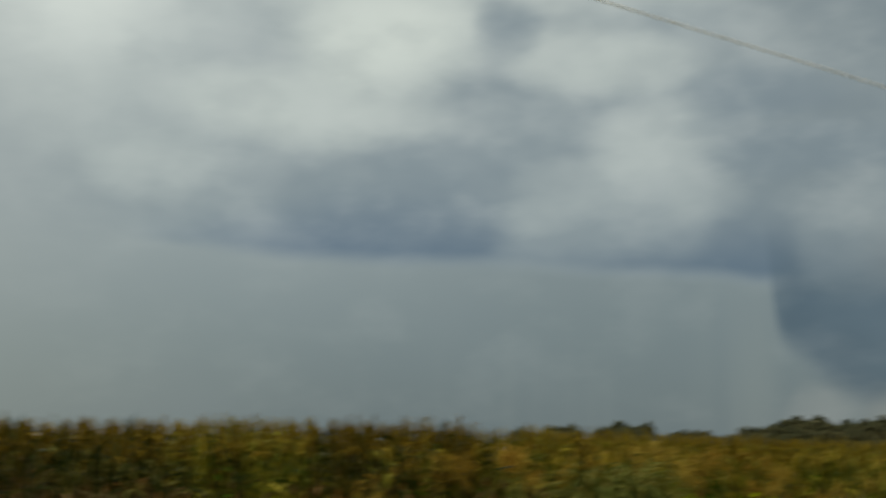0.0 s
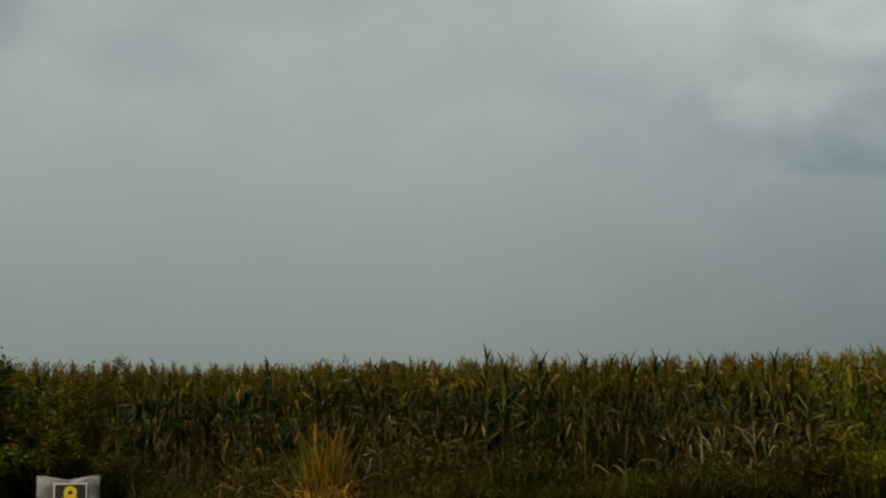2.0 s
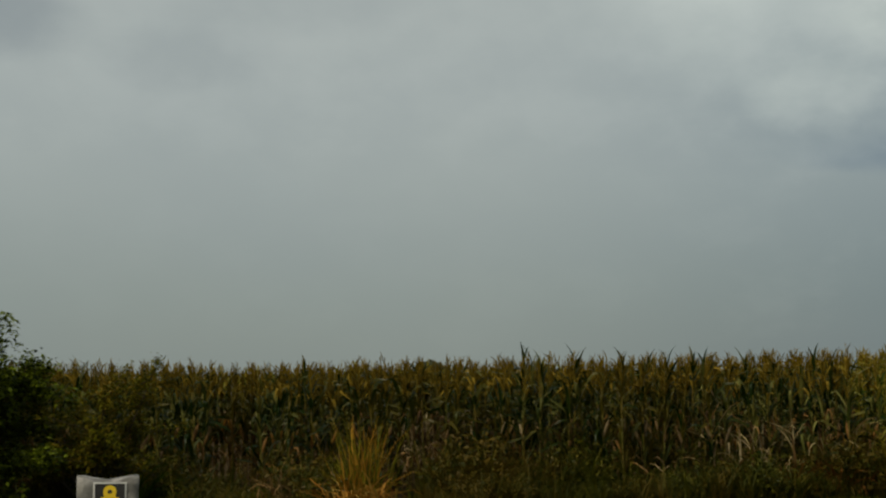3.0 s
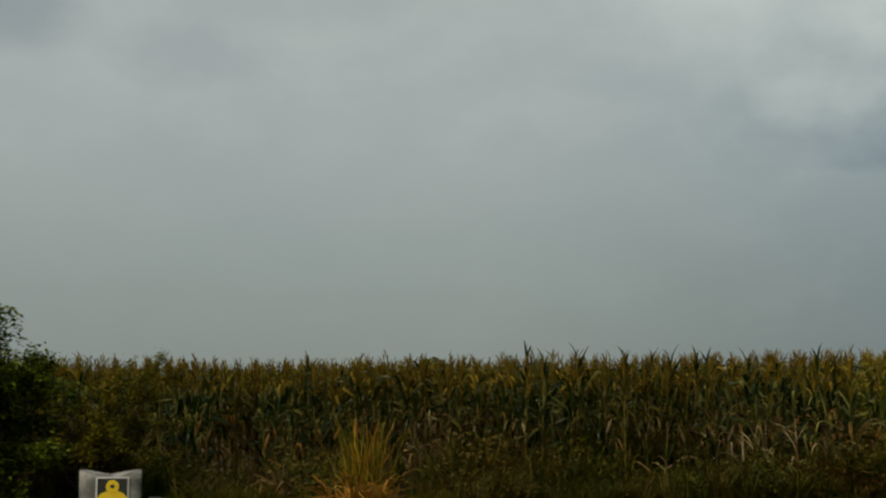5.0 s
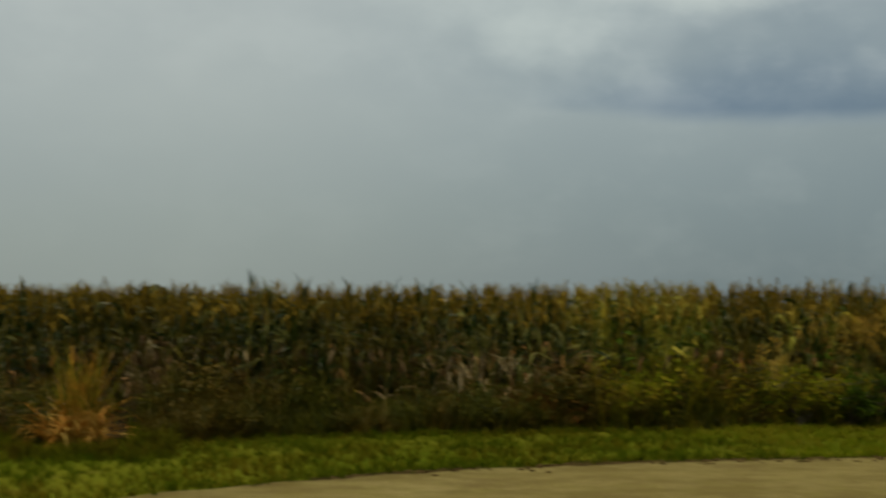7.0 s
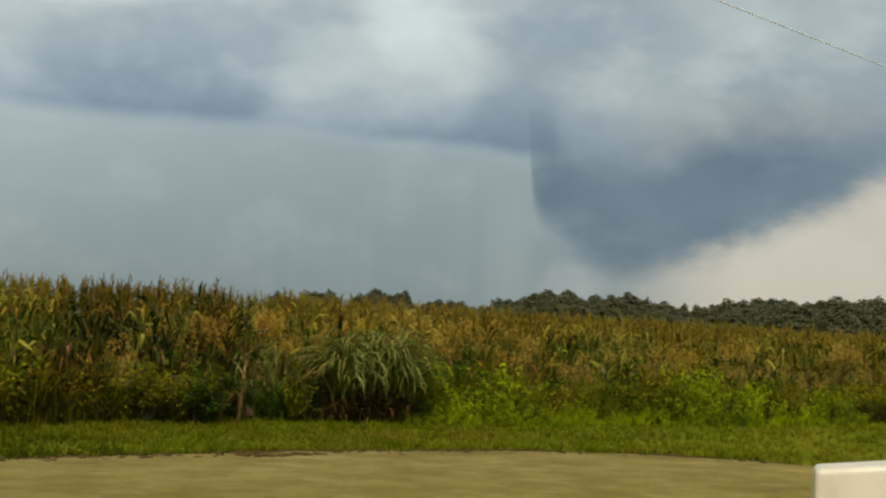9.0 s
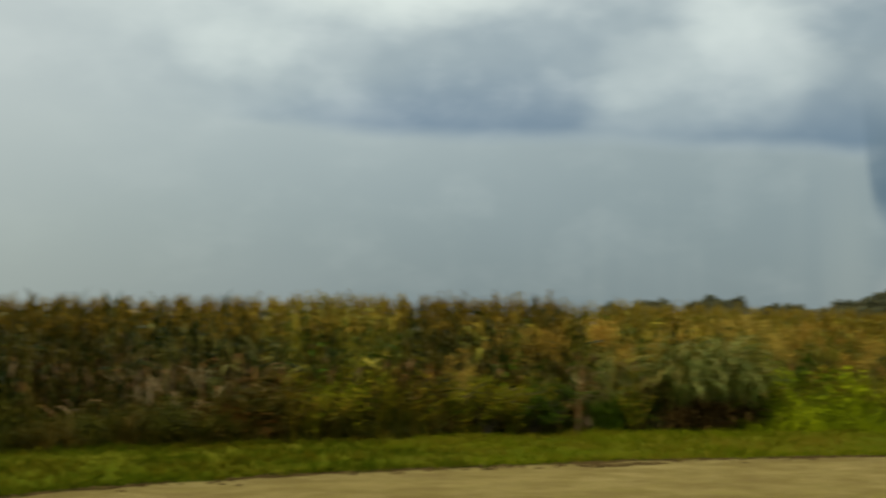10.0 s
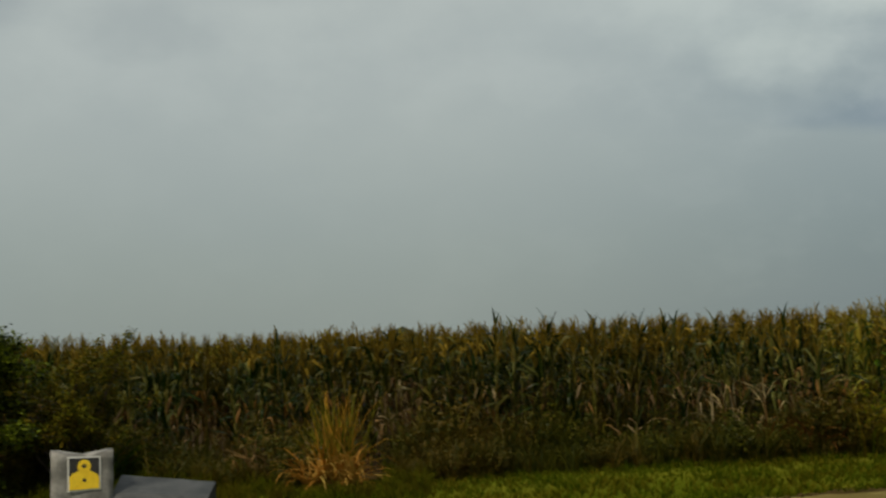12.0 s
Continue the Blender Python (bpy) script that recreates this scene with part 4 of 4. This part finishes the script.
def edge_tree():
    """A low broadleaf tree whose crown hangs over the bushes."""
    r = np.random.default_rng(55)
    root = new("edge_tree")
    wood, crown = Shape(), Shape()
    tube([(0, 0, 0), (0.05, 0.02, 0.8), (0.0, 0.1, 2.2), (0.1, 0.1, 3.4)], (0.13, 0.11, 0.07, 0.03), 7, 0, wood)
    for k in range(130):
        a, up = r.uniform(0, 6.28), r.uniform(-0.5, 1.0)
        side = math.sqrt(1 - up * up)
        c = Vector((math.cos(a) * side * 2.3, math.sin(a) * side * 2.2, 1.95 + 1.4 * up)) * r.uniform(0.82, 1.0)
        if k % 2 == 0:
            tube([(0.05, 0.05, r.uniform(0.9, 2.6)), c * 0.6 + Vector((0, 0, 0.9)), c], (0.05, 0.03, 0.006), 4, 0, wood)
        for i in range(210):
            p = c + Vector(r.uniform(-0.26, 0.26, 3))
            leaf(r.uniform(0.06, 0.11), 0.05, Matrix.Translation(p) @ turn_to(r.uniform(0, 6.28), r.uniform(-0.8, 0.5), r.uniform(-0.7, 0.7)), 0, crown)
    part("trunk", wood.mesh("trunk", [M_BARK]), root)
    part("foliage", crown.mesh("foliage", [M_BUSH]), root)
    return tagged(root, "low spreading green tree above the bushes at the corn edge", "tree")


edge_tree().matrix_basis = pose(-7.6, 18.7, 0)
shrub("bush", 6, 0.85, 1.3, 3600, 0.055, [M_DEEP_WEED], "low deep green leafy bush before the corn").matrix_basis = pose(10.75, float(weed_line(10.75)) + 0.1, 0)
shrub("bush", 7, 1.0, 1.2, 3200, 0.055, [M_TALL_WEED], "small yellow-green bush beside the mown grass").matrix_basis = pose(9.85, float(weed_line(9.85)) + 0.1, 0)

# ---- target block and metal trough ----
M_FOAM = two_tone("weathered_foam", (0.140, 0.136, 0.126), (0.300, 0.290, 0.270), 4.5, 0.9, 22.0, 0.012)
M_PAPER = two_tone("target_paper", (0.62, 0.62, 0.60), (0.70, 0.70, 0.68), 5.0, 0.7, 30.0, 0.001)
M_BLACK = two_tone("black_print", (0.020, 0.020, 0.022), (0.035, 0.034, 0.034), 6.0, 0.6, 30.0, 0.001)
M_PRINT = two_tone("yellow_print", (0.80, 0.53, 0.02), (0.86, 0.60, 0.03), 6.0, 0.6, 30.0, 0.001)
M_TIN = two_tone("weathered_tin", (0.040, 0.044, 0.048), (0.080, 0.083, 0.086), 3.2, 0.55, 14.0, 0.004, 0.3)
# bounce from the tan gravel put into the colour, white warmed to beige
M_WHITE = two_tone("white_enamel", (0.58, 0.52, 0.41), (0.66, 0.60, 0.49), 1.2, 0.35, 3.0, 0.001, 0.0, 0.5)
M_WIRE = two_tone("wire", (0.70, 0.72, 0.74), (0.76, 0.78, 0.80), 3.0, 0.6)


def bevelled(bm, width, segments=2):
    bmesh.ops.bevel(bm, geom=bm.edges[:], offset=width, segments=segments, profile=0.6, affect="EDGES")
    for f in bm.faces:
        f.smooth = True
    return bm


def from_bm(name, bm, mat):
    me = bpy.data.meshes.new(name)
    bmesh.ops.recalc_face_normals(bm, faces=bm.faces)
    bm.to_mesh(me)
    bm.free()
    me.materials.append(mat)
    return me


def boxed(sx, sy, sz, cuts=1):
    bm = bmesh.new()
    bmesh.ops.create_cube(bm, size=1)
    bmesh.ops.scale(bm, vec=(sx, sy, sz), verts=bm.verts)
    bmesh.ops.translate(bm, vec=(0, 0, sz / 2), verts=bm.verts)
    if cuts:
        bmesh.ops.subdivide_edges(bm, edges=bm.edges, cuts=cuts, use_grid_fill=True)
    return bm


def target_block():
    w, d, h = 0.67, 0.42, 0.74
    root = new("target_block")
    bm = boxed(w, d, h, 7)
    for v in bm.verts:
        # a sagging, battered top with a dip in its middle
        up = max(0.0, v.co.z / h - 0.75) * 4
        v.co.z -= up * 0.085 * max(0.0, 1 - abs(v.co.x + 0.02) / 0.26) * (1.0 if v.co.y < 0 else 0.6)
        v.co.x += 0.010 * noise.noise(v.co * 5)
        v.co.y += 0.014 * noise.noise(v.co * 4 + Vector((3, 0, 0)))
        v.co.z += up * 0.015 * noise.noise(v.co * 7)
    for f in bm.faces:
        f.smooth = True
    part("body", from_bm("body", bm, M_FOAM), root)
    front = -d / 2 - 0.016

    def sheet(name, pts, y, mat, label):
        bm = bmesh.new()
        f = bm.faces.new([bm.verts.new((x, y, z)) for x, z in pts])
        out = bmesh.ops.extrude_face_region(bm, geom=[f])
        bmesh.ops.translate(bm, vec=(0, 0.003, 0), verts=[v for v in out["geom"] if isinstance(v, bmesh.types.BMVert)])
        return part(name, from_bm(name, bm, mat), root, label)

    def ring(cx, cz, rad, n=20, a0=0.0, a1=2 * math.pi, sx=1.0):
        return [(cx + rad * sx * math.cos(a0 + (a1 - a0) * i / n), cz + rad * math.sin(a0 + (a1 - a0) * i / n)) for i in range(n)]

    cx, cz, s = 0.02, 0.495, 0.192
    sheet("paper", [(cx - s * 0.93, cz - s), (cx + s * 0.93, cz - s + 0.02), (cx + s * 0.93, cz + s), (cx - s * 0.93, cz + s)], front, M_PAPER, "white paper border")
    t = s - 0.016
    w2 = t * 0.92
    sheet("black_ground", [(cx - w2, cz - t), (cx + w2, cz - t + 0.018), (cx + w2, cz + t), (cx - w2, cz + t)], front - 0.004, M_BLACK, "black printed ground")
    low = cz - t + 0.004
    block = [(cx - w2, low), (cx + w2, low + 0.016), (cx + w2, cz - 0.03), (cx + w2 * 0.75, cz + 0.012), (cx + 0.05, cz + 0.045), (cx - 0.05, cz + 0.045), (cx - w2 * 0.75, cz + 0.012), (cx - w2, cz - 0.03)]
    sheet("yellow_block", block, front - 0.008, M_PRINT, "yellow printed block")
    sheet("yellow_disc", ring(cx, cz + 0.088, 0.072), front - 0.011, M_PRINT, "yellow printed disc")
    sheet("bullseye", ring(cx, cz + 0.09, 0.020, 14, sx=1.3), front - 0.014, M_BLACK, "dark aiming mark")
    sheet("bullseye", ring(cx, cz - 0.062, 0.020, 14), front - 0.014, M_BLACK, "dark aiming mark")
    return tagged(root, "battered grey foam block with yellow and black paper target", "target")


target_block().matrix_basis = pose(-3.72, 16.55, 0.0, 0, 0.6, 13)


def trough():
    """An upturned grey sheet-metal trough, dented, one long edge curled off the grass."""
    root = new("metal_trough")
    bm = bmesh.new()
    nx, ny = 14, 9
    rows = []
    for j in range(ny + 1):
        row = []
        for i in range(nx + 1):
            u, v = i / nx, j / ny
            x = -0.71 + 1.07 * u
            y = -0.34 + 0.62 * v
            top = 0.43 - 0.10 * u
            z = top * 0.62 * (v / 0.33) ** 0.8 if v < 0.34 else top * (0.62 + 0.38 * (v - 0.33) / 0.67)
            curl = max(0.0, 1 - v / 0.25) * max(0.0, 1 - abs(u - 0.2) / 0.2)
            z += 0.10 * curl + 0.010 * noise.noise((x * 3, y * 3, 1))
            y -= 0.08 * curl
            row.append(bm.verts.new((x, y, max(z, 0.004))))
        rows.append(row)
    for j in range(ny):
        for i in range(nx):
            bm.faces.new((rows[j][i], rows[j][i + 1], rows[j + 1][i + 1], rows[j + 1][i]))
    skin = from_bm("shell", bm, M_TIN)
    skin.polygons.foreach_set("use_smooth", [False] * len(skin.polygons))
    ob = part("shell", skin, root)
    mod = ob.modifiers.new("thick", "SOLIDIFY")
    mod.thickness = 0.012
    bm = bmesh.new()
    pts = [(-0.32, 0.0), (0.27, 0.0), (0.27, 0.31), (-0.13, 0.20)]
    f = bm.faces.new([bm.verts.new((0.345, y, z)) for y, z in pts])
    out = bmesh.ops.extrude_face_region(bm, geom=[f])
    bmesh.ops.translate(bm, vec=(0.018, 0, 0), verts=[v for v in out["geom"] if isinstance(v, bmesh.types.BMVert)])
    part("end_plate", from_bm("end_plate", bm, M_TIN), root, "darker dented end plate")
    return tagged(root, "dented grey sheet-metal trough lying upturned in grass", "trough")


trough().matrix_basis = pose(-2.65, 16.55, 0.0, 0, 0, -4)


def water_tank():
    """A white moulded tank whose top slopes."""
    root = new("water_tank")
    bm = bevelled(boxed(1.8, 0.5, 0.885, 0), 0.05, 4)
    for v in bm.verts:
        if v.co.z > 0.5:
            v.co.z += 0.125 * (v.co.x + 0.9)
        v.co.z += 0.08
    part("body", from_bm("body", bm, M_WHITE), root)
    for x in (-0.75, 0.75):
        foot = bevelled(boxed(0.1, 0.44, 0.09, 0), 0.01, 1)
        bmesh.ops.translate(foot, vec=(x, 0, 0), verts=foot.verts)
        part("foot", from_bm("foot", foot, M_WHITE), root)
    return tagged(root, "white moulded plastic tank with rounded edges and sloping top", "tank")


water_tank().matrix_basis = pose(8.58, 6.04, 0.012, 0, 0, -48)

# ---- trees along the far side of the field ----
def tree_variant(seed):
    """A broadleaf tree: trunk, limbs and a domed crown of many leafy sprays."""
    r = np.random.default_rng(seed)
    tall, wide = r.uniform(11, 14), r.uniform(8, 12)
    wood, crown = Shape(), Shape()
    tube([(0, 0, 0), (0.2, 0, tall * 0.35), (0.1, 0.2, tall * 0.75)], (0.35, 0.25, 0.08), 6, 0, wood)
    for k in range(12):
        a = r.uniform(0, 6.28)
        tube([(0.1, 0.1, tall * r.uniform(0.25, 0.6)), (math.cos(a) * wide * 0.36, math.sin(a) * wide * 0.36, tall * r.uniform(0.5, 0.8))], (0.12, 0.03), 4, 0, wood)
    shift = Vector((seed * 3.1, 0, 0))
    for k in range(5500):
        d = Vector(r.normal(0, 1, 3)).normalized()
        d.z = abs(d.z) if d.z < -0.75 else d.z
        reach = 0.76 + 0.24 * noise.noise(d * 1.5 + shift) + 0.50 * abs(noise.noise(d * 2.6 + shift)) - 0.16 * r.random() ** 2
        c = Vector((d.x * wide * 0.5, d.y * wide * 0.5, tall * 0.5 * d.z)) * reach + Vector((0, 0, tall * 0.5))
        out = (d + Vector((0, 0, 0.3)) + Vector(r.normal(0, 0.5, 3))).to_track_quat("Z", "Y").to_matrix().to_4x4()
        leaf(r.uniform(0.5, 0.8), 0.5, Matrix.Translation(c) @ out @ turn_to(r.uniform(0, 6.28), r.uniform(-0.15, 0.1), r.uniform(-0.1, 0.1)), 0, crown)
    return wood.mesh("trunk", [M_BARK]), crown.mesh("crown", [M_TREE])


TREE_MESHES = [tree_variant(200 + k) for k in range(6)]


def tree(k):
    root = new("tree")
    part("trunk", TREE_MESHES[k][0], root)
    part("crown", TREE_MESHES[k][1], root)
    return tagged(root, "broadleaf tree in the far tree line, leaf colour paled for haze", "tree", "far tree line")


TREES = [tree(k) for k in range(6)]
r = np.random.default_rng(31)
done = set()
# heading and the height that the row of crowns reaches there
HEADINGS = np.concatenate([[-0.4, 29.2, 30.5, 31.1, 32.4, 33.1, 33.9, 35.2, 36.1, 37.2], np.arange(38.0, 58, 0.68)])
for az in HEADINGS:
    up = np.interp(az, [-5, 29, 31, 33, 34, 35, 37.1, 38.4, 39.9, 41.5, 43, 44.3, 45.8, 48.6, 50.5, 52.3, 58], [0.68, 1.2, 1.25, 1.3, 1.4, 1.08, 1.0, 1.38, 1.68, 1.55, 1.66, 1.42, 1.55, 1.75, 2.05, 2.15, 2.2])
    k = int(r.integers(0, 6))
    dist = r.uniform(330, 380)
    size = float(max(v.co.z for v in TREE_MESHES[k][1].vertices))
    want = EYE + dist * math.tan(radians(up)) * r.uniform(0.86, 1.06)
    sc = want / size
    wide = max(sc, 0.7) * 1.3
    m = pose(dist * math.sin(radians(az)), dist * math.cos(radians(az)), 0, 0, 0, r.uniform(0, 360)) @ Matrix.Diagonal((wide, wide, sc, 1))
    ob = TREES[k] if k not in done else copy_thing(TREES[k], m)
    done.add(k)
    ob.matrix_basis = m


# ---- overhead wire ----
def wire():
    path = []
    for i in range(25):
        t = i / 24
        x = -30 + 120 * t
        path.append((x, 14.85 + 0.239 * (x - 9.14), 7.64 - 0.35 * math.sin(math.pi * t)))
    return tube(path, [0.011] * 25, 6)


lay("overhead_wire", wire(), [M_WIRE], "thin grey overhead power line", "wire", "structure")
